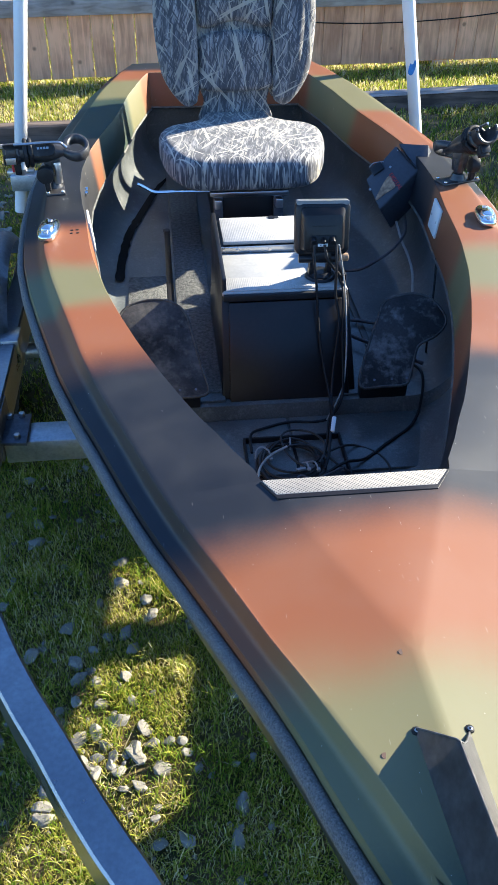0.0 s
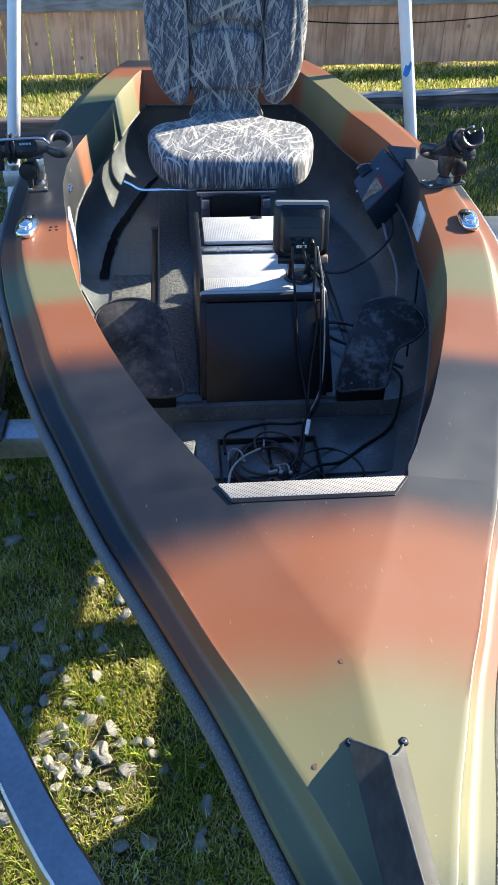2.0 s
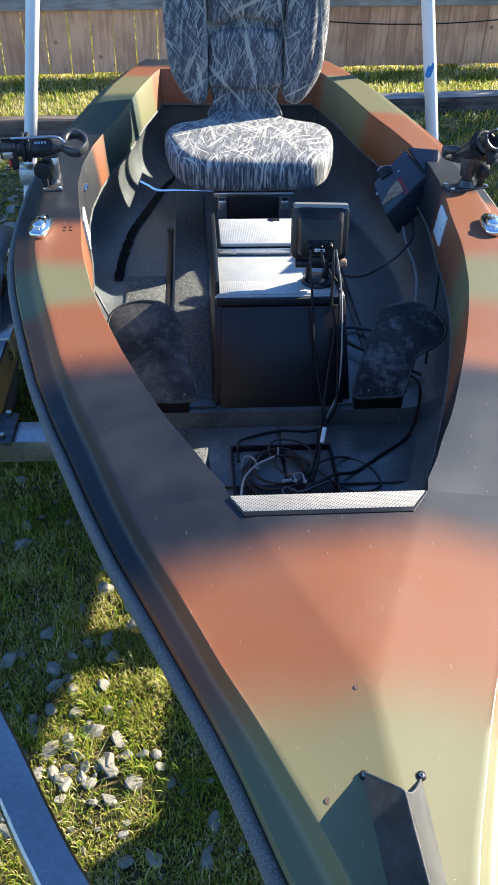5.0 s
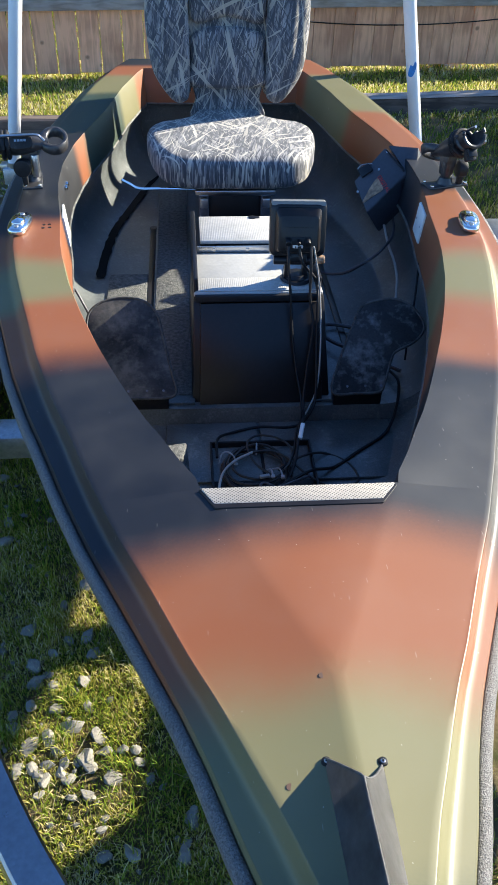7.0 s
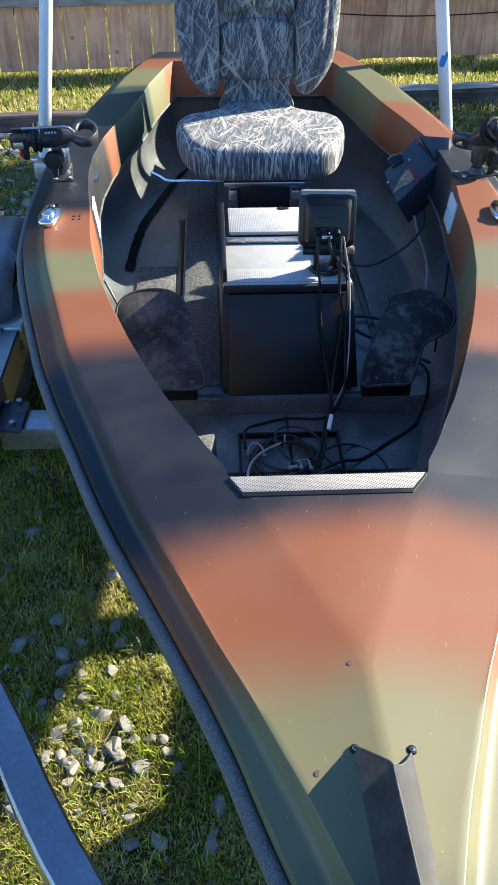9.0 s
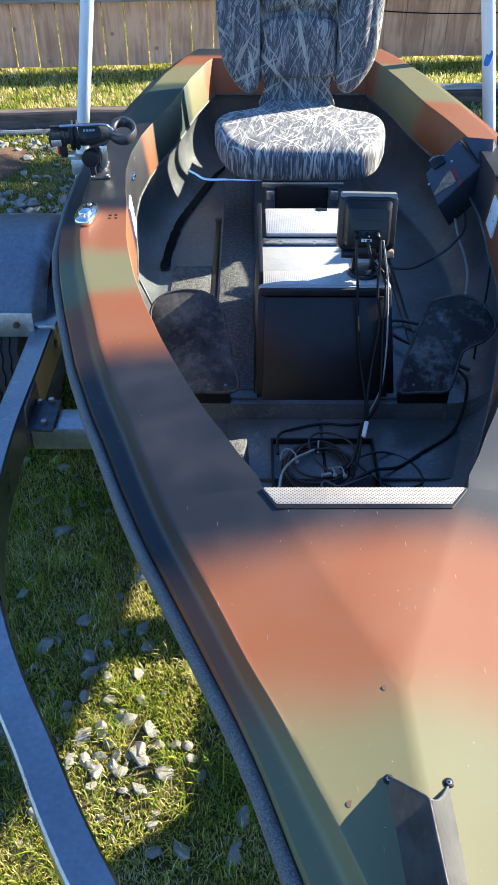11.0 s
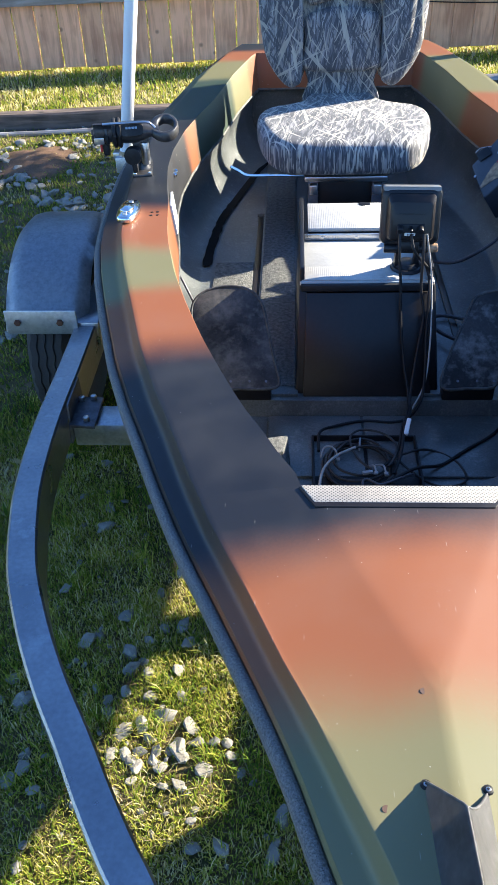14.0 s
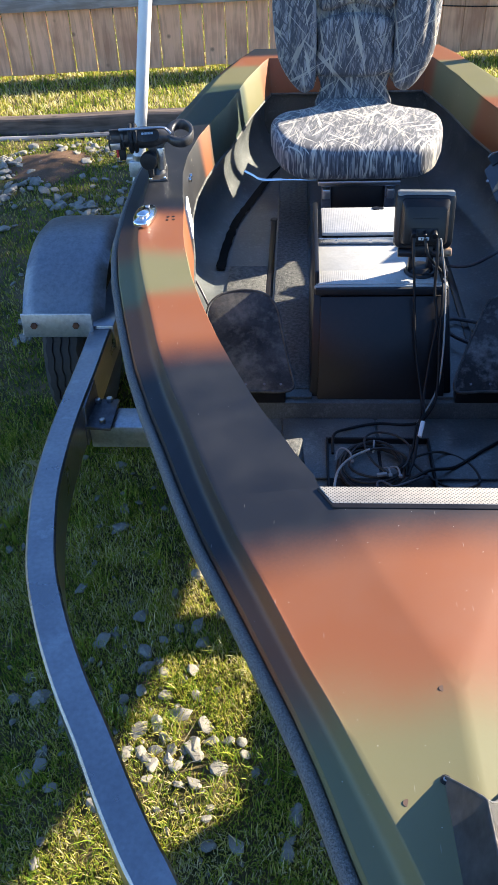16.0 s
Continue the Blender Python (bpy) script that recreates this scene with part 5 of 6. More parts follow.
def control_box():
    """Grey-black control box hung inside the coaming, its face tilted up, with a red-lettered label."""
    u, v = Vector((0.8, -0.6, 0.0)), Vector((0.396, 0.529, 0.751))
    n = u.cross(v)
    m = Matrix((u, v, n)).transposed().to_4x4()
    m.translation = (0.379, 2.292, 0.704)
    t = thing("control_box", "grey plastic control box with a red-lettered label hung inside the coaming", "control box", m=m)
    case = mat("grey_black_plastic", (0.05, 0.053, 0.066), 0.42, var=0.15, bump=0.1)
    bm = bmesh.new()
    front = [(-0.074, 0.014), (-0.003, -0.062), (0.066, 0.072), (-0.024, 0.128)]
    hexa(bm, [(x * 0.85 + 0.022, y * 0.85 - 0.030, -0.085) for x, y in front] + [(x, y, 0.0) for x, y in front], 0.005)
    body = part("case", bm, case, t)
    bm = bmesh.new()
    hexa(bm, [(0.058, 0.064, -0.060), (0.088, 0.052, -0.060), (0.066, 0.146, -0.060), (-0.018, 0.132, -0.060), (0.064, 0.070, -0.004), (0.092, 0.056, -0.018), (0.064, 0.150, -0.012), (-0.020, 0.134, -0.002)], 0.004)
    part("mounting_flange", bm, case, body)
    bm = bmesh.new()
    tube(bm, [(-0.015, 0.118, 0.002), (0.056, 0.072, 0.002)], 0.0025, n=6)
    part("cover_seam", bm, PLASTIC, body)
    bm = bmesh.new()
    pillow(bm, outline_round([(-0.024, -0.040), (0.0, -0.012), (0.018, 0.010), (0.004, 0.026), (-0.011, 0.036), (-0.020, 0.005)], 4), 0.0016, 0.0006, Matrix.Translation((0, 0, 0.0005)))
    part("picture_label", bm, TAN, body, "tan tapering label print")
    fc = bpy.data.curves.new("label_text", "FONT")
    fc.body, fc.size, fc.extrude = "DIGITAL", 0.0155, 0.0005
    tx = new("label_text", fc)
    tx.data.materials.append(RED)
    tx.parent = body
    tx.matrix_basis = Matrix.Translation((-0.012, 0.040, 0.001)) @ pose(0, 0, 0, 0, 0, -39)
    tagged(tx, "red lettering")
    bm = bmesh.new()
    box(bm, (-0.018, -0.014, -0.002), (0.018, 0.014, 0.006), 0.003, pose(-0.052, 0.050, 0, 0, 0, 50))
    sw = part("rocker_switch", bm, PLASTIC, body)
    bm = bmesh.new()
    tube(bm, [(-0.075, 0.048, 0.004), (-0.066, 0.062, 0.005), (-0.040, 0.072, 0.004)], 0.0016, n=6)
    part("switch_frame", bm, STEEL, sw)
    for x, y in ((-0.016, 0.062), (-0.050, -0.012), (-0.012, 0.114)):
        bm = bmesh.new()
        cyl(bm, (x, y, 0), (x, y, 0.002), 0.0035, n=8)
        part("screw", bm, STEEL, body)


control_box()


def side_plate(s):
    x = s * (OPEN(2.0) - 0.009)
    t = thing("switch_plate", "small white plastic plate screwed to the coaming", "plate", m=pose(x, 2.015, 0.731, 0, 0, 90 - s * 6) @ pose(0, 0, 0, s * 6, 0, 0), group="coaming plates")
    bm = bmesh.new()
    box(bm, (-0.043, -0.003, -0.037), (0.043, 0.003, 0.037), 0.002)
    body = part("plate", bm, WHITE, t)
    for a in (-0.028, 0.028):
        bm = bmesh.new()
        cyl(bm, (a, s * 0.003, 0), (a, s * 0.0042, 0), 0.003, n=8)
        part("screw", bm, STEEL, body)


side_plate(-1)
side_plate(1)


def cable(name, pts, r, material, label, loop=False, group=""):
    bm = bmesh.new()
    tube(bm, pts, r, n=8, step=7, loop=loop)
    return whole(name, bm, material, label, "cable", group)


def cables():
    f = FLOOR
    p0, p1, p2 = (FF @ Vector((x, -0.047, -0.030)) for x in (-0.02, 0.0, 0.024))
    cable("cable", [p0, p0 + Vector((0.0, -0.014, -0.03)), (0.078, 1.712, 0.690), (0.082, 1.690, 0.62), (0.090, 1.655, 0.55), (0.100, 1.606, 0.49), (0.096, 1.56, 0.478), (0.076, 1.49, 0.50), (0.060, 1.43, 0.475), (0.03, 1.40, f + 0.03)], 0.0030, CABLE, "thin black power cable running down the console front")
    cable("cable", [p2, p2 + Vector((0.0, -0.016, -0.03)), (0.120, 1.712, 0.690), (0.128, 1.690, 0.63), (0.116, 1.655, 0.55), (0.104, 1.605, 0.49), (0.100, 1.56, 0.482), (0.080, 1.485, 0.506), (0.066, 1.42, 0.48), (0.05, 1.38, f + 0.03)], 0.0032, CABLE, "black sonar cable running down the console front")
    cable("cable", [p1, p1 + Vector((0.01, -0.012, -0.035)), (0.136, 1.745, 0.715), (0.138, 1.712, 0.68), (0.136, 1.68, 0.60), (0.136, 1.64, 0.52), (0.128, 1.604, 0.48), (0.102, 1.584, f + 0.012), (0.064, 1.574, f + 0.008), (0.004, 1.578, f + 0.008), (-0.058, 1.554, f + 0.012), (-0.090, 1.512, f + 0.028), (-0.094, 1.45, f + 0.028)], 0.0032, CABLE, "black cable looped along the console front")
    cable("cable", [p2 + Vector((0.006, 0, 0)), (0.142, 1.735, 0.712), (0.144, 1.710, 0.67), (0.145, 1.672, 0.585), (0.138, 1.635, 0.51), (0.118, 1.602, 0.478), (0.09, 1.57, 0.45)], 0.0020, CABLE_W, "thin pale earth wire beside the sonar cable")
    for i, (r, z, dx, dy) in enumerate(((0.066, 0.009, 0.0, 0.0), (0.073, 0.013, 0.003, 0.003), (0.063, 0.018, -0.003, 0.004), (0.070, 0.023, 0.004, -0.004), (0.059, 0.028, 0.0, 0.0), (0.054, 0.033, 0.006, 0.004))):
        pts = []
        for k in range(22):
            a = 2 * math.pi * k / 22
            pts.append((-0.016 + dx + r * 1.0 * math.cos(a), 1.418 + dy + r * 1.05 * math.sin(a), f + z + 0.005 * math.sin(a * 2 + i)))
        bm = bmesh.new()
        tube(bm, [Vector(p) for p in pts], 0.0028, n=8, smooth=False, loop=True)
        whole("cable_coil", bm, CABLE_C, "coil of black cable lying in the bow tray", "cable", "cable coils")
    cable("cable", [(-0.098, 1.30, f + 0.030), (-0.096, 1.325, f + 0.042), (-0.086, 1.374, f + 0.048), (-0.059, 1.411, f + 0.050), (-0.021, 1.435, f + 0.052)], 0.0027, CABLE_W, "pale grey cable arching over the coil")
    cable("cable", [(-0.022, 1.4345, f + 0.052), (0.012, 1.440, f + 0.050), (0.045, 1.428, f + 0.044), (0.085, 1.392, f + 0.026), (0.125, 1.375, f + 0.008), (0.163, 1.370, f + 0.006), (0.195, 1.392, f + 0.006), (0.185, 1.443, f + 0.006), (0.148, 1.477, f + 0.006), (0.105, 1.460, f + 0.024), (0.05, 1.42, f + 0.036)], 0.0027, CABLE_C, "black cable arching over the coil and looping on the floor")
    cable("cable", [(-0.013, 1.325, f + 0.04), (-0.013, 1.340, f + 0.045), (-0.004, 1.346, f + 0.045), (0.008, 1.338, f + 0.045), (0.022, 1.334, f + 0.043), (0.060, 1.356, f + 0.040), (0.090, 1.385, f + 0.026)], 0.0026, CABLE_G, "mauve-grey cable end in the tray")
    cable("cable", [(0.010, 1.372, f + 0.044), (-0.015, 1.40, f + 0.046), (-0.030, 1.44, f + 0.050), (-0.028, 1.475, f + 0.050), (-0.005, 1.493, f + 0.050), (0.035, 1.482, f + 0.050), (0.060, 1.45, f + 0.046), (0.052, 1.41, f + 0.044), (0.038, 1.385, f + 0.044)], 0.0024, CABLE_C, "loose black cable loop standing over the coil")
    cable("cable", [(0.02, 1.34, f + 0.03), (0.09, 1.39, f + 0.034), (0.15, 1.43, f + 0.010), (0.21, 1.48, f + 0.010), (0.28, 1.54, f + 0.010), (0.315, 1.60, f + 0.03), (0.33, 1.66, 0.50), (0.32, 1.74, 0.487)], 0.0034, CABLE, "black cable running aft along the bow well")
    # cables of the control box
    cable("cable", [(0.412, 2.286, 0.610), (0.412, 2.212, 0.585), (0.414, 2.137, 0.570), (0.408, 2.06, 0.55), (0.385, 1.97, 0.51), (0.355, 1.90, 0.486), (0.31, 1.83, 0.486)], 0.0036, CABLE_W, "pale grey cable hanging from the control box")
    cable("cable", [(0.445, 2.33, 0.62), (0.432, 2.25, 0.600), (0.388, 2.168, 0.595), (0.34, 2.14, 0.57), (0.28, 2.17, 0.52), (0.22, 2.26, 0.488), (0.16, 2.40, 0.484)], 0.0042, CABLE_G, "dark grey cable looped across the cockpit floor")
    cable("cable", [(0.35, 1.72, 0.49), (0.25, 1.80, 0.50), (0.20, 1.85, 0.50), (0.185, 1.90, 0.50), (0.215, 1.945, 0.49), (0.28, 1.93, 0.486), (0.34, 1.90, 0.484)], 0.0048, CABLE_G, "mauve-grey cable loop behind the pedal")
    cable("cable", [(0.415, 1.92, 0.668), (0.400, 1.86, 0.60), (0.380, 1.80, 0.53), (0.372, 1.77, 0.488)], 0.0026, CABLE, "thin black wire hanging from the coaming")
    cable("cable", [(-0.415, 1.86, 0.668), (-0.385, 1.82, 0.63), (-0.362, 1.80, 0.58), (-0.352, 1.79, 0.52), (-0.35, 1.79, 0.484)], 0.0026, CABLE_G, "thin grey wire hanging from the coaming")
    t = thing("cable_tag", "small white tag wrapped round a cable", "tag", m=pose(0.083, 1.475, 0.507, 22, 0, -16))
    bm = bmesh.new()
    box(bm, (-0.0045, -0.019, -0.004), (0.0045, 0.019, 0.004), 0.002)
    part("tag", bm, WHITE, t)
    for pts in (((-0.013, 1.443, 0.036), (-0.012, 1.455, 0.046), (-0.010, 1.473, 0.044), (-0.009, 1.482, 0.030)), ((-0.090, 1.428, 0.030), (-0.084, 1.443, 0.042), (-0.072, 1.446, 0.045), (-0.060, 1.434, 0.042), (-0.056, 1.424, 0.030)),
                ((0.005, 1.396, 0.036), (0.012, 1.384, 0.046), (0.014, 1.364, 0.046)), ((0.016, 1.398, 0.036), (0.029, 1.386, 0.046), (0.033, 1.362, 0.046))):
        bm = bmesh.new()
        tube(bm, [Vector((x, y, f + z)) for x, y, z in pts], 0.0019, n=6)
        tie = thing("cable_tie", "pale grey cable tie round the coil", "cable tie", base=(pts[0][0], pts[0][1], f), group="cable ties")
        part("strap", bm, TIE, tie)
        bm = bmesh.new()
        x, y, z = pts[-1]
        box(bm, (x - 0.0035, y - 0.005, f + z - 0.0025), (x + 0.0035, y + 0.003, f + z + 0.0025), 0.0008)
        part("tie_head", bm, TIE, tie)
    bm = bmesh.new()
    box(bm, (-0.010, -0.0035, -0.003), (0.010, 0.0035, 0.003), 0.001, pose(-0.002, 1.367, f + 0.044, 0, 0, 12))
    whole("cable_marker", bm, TIE, "small grey printed marker on the coiled cable", "cable marker")


cables()

# ---- trailer ----
RAILZ = 0.46
RAIL = [(-0.676, 3.45), (-0.676, 2.6), (-0.676, 2.0), (-0.676, 1.77), (-0.678, 1.65), (-0.678, 1.55), (-0.674, 1.45), (-0.667, 1.36), (-0.655, 1.28), (-0.622, 1.137),
        (-0.572, 1.01), (-0.517, 0.90), (-0.462, 0.807), (-0.415, 0.723), (-0.369, 0.648), (-0.33, 0.59), (-0.2, 0.38), (-0.09, 0.2), (-0.03, 0.05), (-0.03, -0.6)]


def wheel(t, cx, cy, cz, s, name, label):
    R, N = 0.262, 64
    bm = bmesh.new()
    prof = [(-0.045, 0.15), (-0.056, 0.17), (-0.060, 0.21), (-0.056, 0.245), (-0.046, 0.258)]
    for k in range(4):
        x0 = -0.042 + k * 0.0225
        prof += [(x0, R), (x0 + 0.0165, R), (x0 + 0.0175, R - 0.006), (x0 + 0.0215, R - 0.006)]
    prof = prof[:-2] + [(0.046, 0.258), (0.056, 0.245), (0.060, 0.21), (0.056, 0.17), (0.045, 0.15)]
    rings = []
    for i in range(N):
        a = 2 * math.pi * i / N
        zig = 0.0025 * (1 if i % 2 else -1)
        rings.append([Vector((cx + x + (zig if r > 0.255 else 0), cy + r * math.cos(a), cz + r * math.sin(a))) for x, r in prof])
    ring_loft(bm, rings, close=False, loop=True)
    tyre = part(name, bm, TYRE, t, label, angle=30)
    bm = bmesh.new()
    cyl(bm, (cx - 0.045, cy, cz), (cx + 0.045, cy, cz), 0.152, n=32, bevel=0.006)
    cyl(bm, (cx, cy, cz), (cx + s * 0.07, cy, cz), 0.035, n=18, bevel=0.006)
    part("rim", bm, GALV, tyre, "galvanised wheel rim")


def trailer():
    t = thing("boat_trailer", "galvanised steel boat trailer standing under the boat", "trailer", base=(0, 1.9, 0.0))
    w, h, b = 0.0275, 0.10, 0.004
    sec = [(-w + b, 0), (w - b, 0), (w, -b), (w, -h + b), (w - b, -h), (-w + b, -h), (-w, -h + b), (-w, -b)]
    for s in (1, -1):
        bm = bmesh.new()
        line = [Vector((s * p.x, p.y, RAILZ)) for p in spline([(x, y, 0) for x, y in RAIL], 5)]
        sweep(bm, line, sec)
        part("side_rail", bm, RAIL_STEEL, t, angle=40)
        # axle cap where the fender meets the rail
        bm = bmesh.new()
        box(bm, (-0.708, 1.955, 0.40), (-0.640, 2.03, 0.4685), 0.004)
        if s < 0:
            bmesh.ops.transform(bm, matrix=Matrix.Diagonal((-1, 1, 1, 1)), verts=bm.verts)
        part("rail_clamp", bm, RAIL_STEEL, t)
        # bolted bracket for the cross member
        bm = bmesh.new()
        hexa(bm, [(-0.652, 1.60, 0.36), (-0.646, 1.60, 0.36), (-0.646, 1.74, 0.36), (-0.652, 1.74, 0.36), (-0.652, 1.62, 0.455), (-0.646, 1.62, 0.455), (-0.646, 1.73, 0.455), (-0.652, 1.73, 0.455)], 0.001)
        hexa(bm, [(-0.650, 1.605, 0.402), (-0.590, 1.600, 0.402), (-0.590, 1.714, 0.402), (-0.650, 1.715, 0.402), (-0.650, 1.605, 0.410), (-0.590, 1.600, 0.410), (-0.590, 1.714, 0.410), (-0.650, 1.715, 0.410)], 0.001)
        if s < 0:
            bmesh.ops.transform(bm, matrix=Matrix.Diagonal((-1, 1, 1, 1)), verts=bm.verts)
        br = part("bracket", bm, DARKSTEEL, t)
        for x, y in ((-0.612, 1.621), (-0.611, 1.705), (-0.638, 1.700)):
            bm = bmesh.new()
            cyl(bm, (s * x, y, 0.410), (s * x, y, 0.421), 0.0075, n=6, bevel=0.001)
            part("bolt", bm, STEEL, br)
    for y, z in ((1.655, 0.40), (2.9, 0.40)):
        bm = bmesh.new()
        box(bm, (-0.645, y - 0.038, z - 0.06), (0.645, y + 0.038, z), 0.004)
        part("cross_member", bm, GALV, t)
    # unseen spare wheel, added at the starboard rail to cast shade across the stones
    wheel(t, 0.735, 1.09, 0.42, 1, "shading_tyre", "black tyre out of view, added to shade the stones")
    bm = bmesh.new()
    box(bm, (0.58, 1.06, 0.39), (0.70, 1.12, 0.45), 0.003)
    part("shading_tyre_bracket", bm, DARKSTEEL, t)
    bm = bmesh.new()
    cyl(bm, (-0.80, 2.25, 0.262), (0.80, 2.25, 0.262), 0.024, n=16)
    part("axle", bm, GALV, t)
    for s in (-1, 1):
        bm = bmesh.new()
        box(bm, (s * 0.22 - 0.03, 1.5, 0.40), (s * 0.22 + 0.03, 3.2, 0.43), 0.004)
        part("bunk", bm, GREYWOOD, t, "timber bunk under the hull")
        cx, cy, cz = s * 0.808, 2.25, 0.262
        wheel(t, cx, cy, cz, s, "tyre", "black trailer tyre with zigzag tread")
        # fender
        bm = bmesh.new()
        rings = []
        x0, x1 = s * 0.672, s * 0.893
        xs = np.linspace(0, 1, 11)
        M = 26
        for i in range(M + 1):
            a = radians(27 + 126 * i / M)
            ring = []
            for u in xs:
                edge = min(u, 1 - u) * 2
                rr = 1.0 - 0.085 * (1 - min(1, edge * 2.6)) ** 2.2
                ring.append(Vector((x0 + (x1 - x0) * u, cy - rr * 0.332 * math.cos(a), cz + 0.035 + rr * math.sin(a) * 0.315)))
            rings.append(ring)
        ring_loft(bm, rings, close=False)
        bmesh.ops.solidify(bm, geom=bm.faces, thickness=0.003)
        fen = part("fender", bm, GALV, t, "dull galvanised wheel fender", angle=60)
        bm = bmesh.new()
        fy = cy - 0.303
        box(bm, (min(s * 0.69, s * 0.874), fy - 0.006, cz + 0.181), (max(s * 0.69, s * 0.874), fy + 0.0, cz + 0.249), 0.003)
        mb = part("mounting_bar", bm, GALV, fen)
        for x in (0.733, 0.842):
            bm = bmesh.new()
            cyl(bm, (s * x, fy - 0.006, cz + 0.217), (s * x, fy - 0.013, cz + 0.217), 0.009, n=6, bevel=0.001)
            part("bolt", bm, RUST, mb, "rusty bolt head")
        # guide post
        bm = bmesh.new()
        a, b2 = (Vector((0.804, 3.29, 0.28)), Vector((0.596, 3.29, 1.35))) if s > 0 else (Vector((-0.815, 3.29, 0.28)), Vector((-0.645, 3.29, 1.35)))
        cyl(bm, a, b2, 0.0235, n=24)
        gp = part("guide_post", bm, PVC, t, "white PVC guide post", angle=40)
        bm = bmesh.new()
        c = a.lerp(b2, 0.14)
        cyl(bm, c - Vector((0, 0, 0.02)), c + Vector((0, 0, 0.02)), 0.027, n=20)
        box(bm, (c.x - 0.05, c.y - 0.012, c.z - 0.012), (c.x + 0.05, c.y + 0.03, c.z + 0.012), 0.002)
        part("post_clamp", bm, STEEL, gp, "zinc clamp")
        if s > 0:
            bm = bmesh.new()
            c = a.lerp(b2, 0.475)
            pillow(bm, outline_round([(-0.010, -0.022), (0.006, -0.024), (0.011, 0.0), (0.008, 0.024), (-0.006, 0.026), (-0.012, 0.004)], 3), 0.0012, 0.0004, Matrix.Translation(c + Vector((-0.006, -0.0232, 0))) @ pose(0, 0, 0, 84, 9, -14))
            part("paint_mark", bm, BLUEP, gp, "blue spray-paint mark")
        bm = bmesh.new()
        box(bm, (min(s * 0.66, s * 0.83), 3.26, 0.37), (max(s * 0.66, s * 0.83), 3.32, 0.43), 0.003)
        part("post_arm", bm, GALV, t)


trailer()

# ---- fence, timber edging and block ----
FENCE_AT = pose(0, 5.70, 0, 0, 0, 6.5)
PITCH = 0.1346


def fence():
    """Boards on a rail, along local x of FENCE_AT."""
    t = thing("fence", "weathered cedar picket fence with bright gaps between the boards", "fence", base=(0, 5.70, 0.2), kind="structure")
    for z in (0.563,):
        bm = bmesh.new()
        box(bm, (-4.6, -0.040, z), (4.6, -0.001, z + 0.092), 0.003, FENCE_AT)
        part("fence_rail", bm, GREYWOOD, t, "greyed timber rail")
    bm = bmesh.new()
    tube(bm, [FENCE_AT @ Vector((x, -0.006, 0.452 + 0.036 * ((x - 1.32) / 0.75) ** 2)) for x in np.linspace(0.1, 2.1, 14)], 0.0035, n=6)
    part("sagging_wire", bm, CABLE, t, "thin dark wire sagging along the boards")
    rnd = random.Random(5)
    shared = []
    for k in range(4):
        bm = bmesh.new()
        box(bm, (-0.0639, -0.008, 0.0), (0.0639, 0.008, 0.45), 0.0025, seg=1)
        shared.append(mesh_of("picket", bm, FENCE))
    for i in range(-19, 48):
        x = -1.982 + PITCH * (i + 0.5)
        ob = new("picket", shared[i % 4])
        ob.parent = t
        ob.matrix_parent_inverse = Matrix.Translation(-BASE[t.name])
        g = 1.0 + rnd.uniform(-0.012, 0.012) + (0.035 if x > 0.6 and rnd.random() < 0.85 else 0)
        ob.matrix_basis = FENCE_AT @ Matrix.Translation((x, 0.008 + rnd.uniform(-0.001, 0.003), 0.206 + rnd.uniform(-0.005, 0.005))) @ Matrix.Rotation(radians(rnd.uniform(-0.35, 0.25)), 4, "Y") @ Matrix.Diagonal((g, 1, 1, 1))


fence()


def sleeper(x0, x1, y, h, dz, name, label, m=SLEEPER, th=0.09):
    bm = bmesh.new()
    line = [Vector((x, y + 0.01 * math.sin(x * 2.3), ground_z(x, y) + dz + 0.004 * math.sin(x * 5))) for x in np.linspace(x0, x1, 24)]
    sec = [(-th / 2, 0.004), (-th / 2 + 0.006, h - 0.004), (-th / 2 + 0.014, h), (th / 2 - 0.01, h), (th / 2, h - 0.008), (th / 2, 0.0)]
    sweep(bm, line, sec)
    whole(name, bm, m, label, "timber")


sleeper(-3.4, -0.1, 4.50, 0.085, -0.005, "landscape_timber", "dark weathered landscape timber edging the grass")
sleeper(0.0, 3.4, 4.74, 0.085, 0.0, "landscape_timber", "pale-topped landscape timber edging the grass", SLEEPER)
# pale strip in place of sunlight on the timber's top
sleeper(0.0, 3.4, 4.74, 0.010, 0.084, "pale_capping_board", "thin pale strip standing for the sunlit top of the timber", GREYWOOD, 0.10)
sleeper(-3.4, 0.0, 4.40, 0.018, 0.0, "thin_board", "thin greyed board lying along the timber", GREYWOOD, 0.035)
bm = bmesh.new()
hexa(bm, [FENCE_AT @ Vector(p) for p in ((1.66, 0.04, 0.15), (1.782, 0.04, 0.15), (1.782, 0.16, 0.15), (1.66, 0.16, 0.15), (1.672, 0.05, 0.30), (1.77, 0.05, 0.30), (1.77, 0.15, 0.30), (1.672, 0.15, 0.30))], 0.008)
whole("concrete_block", bm, CONCRETE, "pale concrete block under the fence", "block")

# ---- stones and grass ----


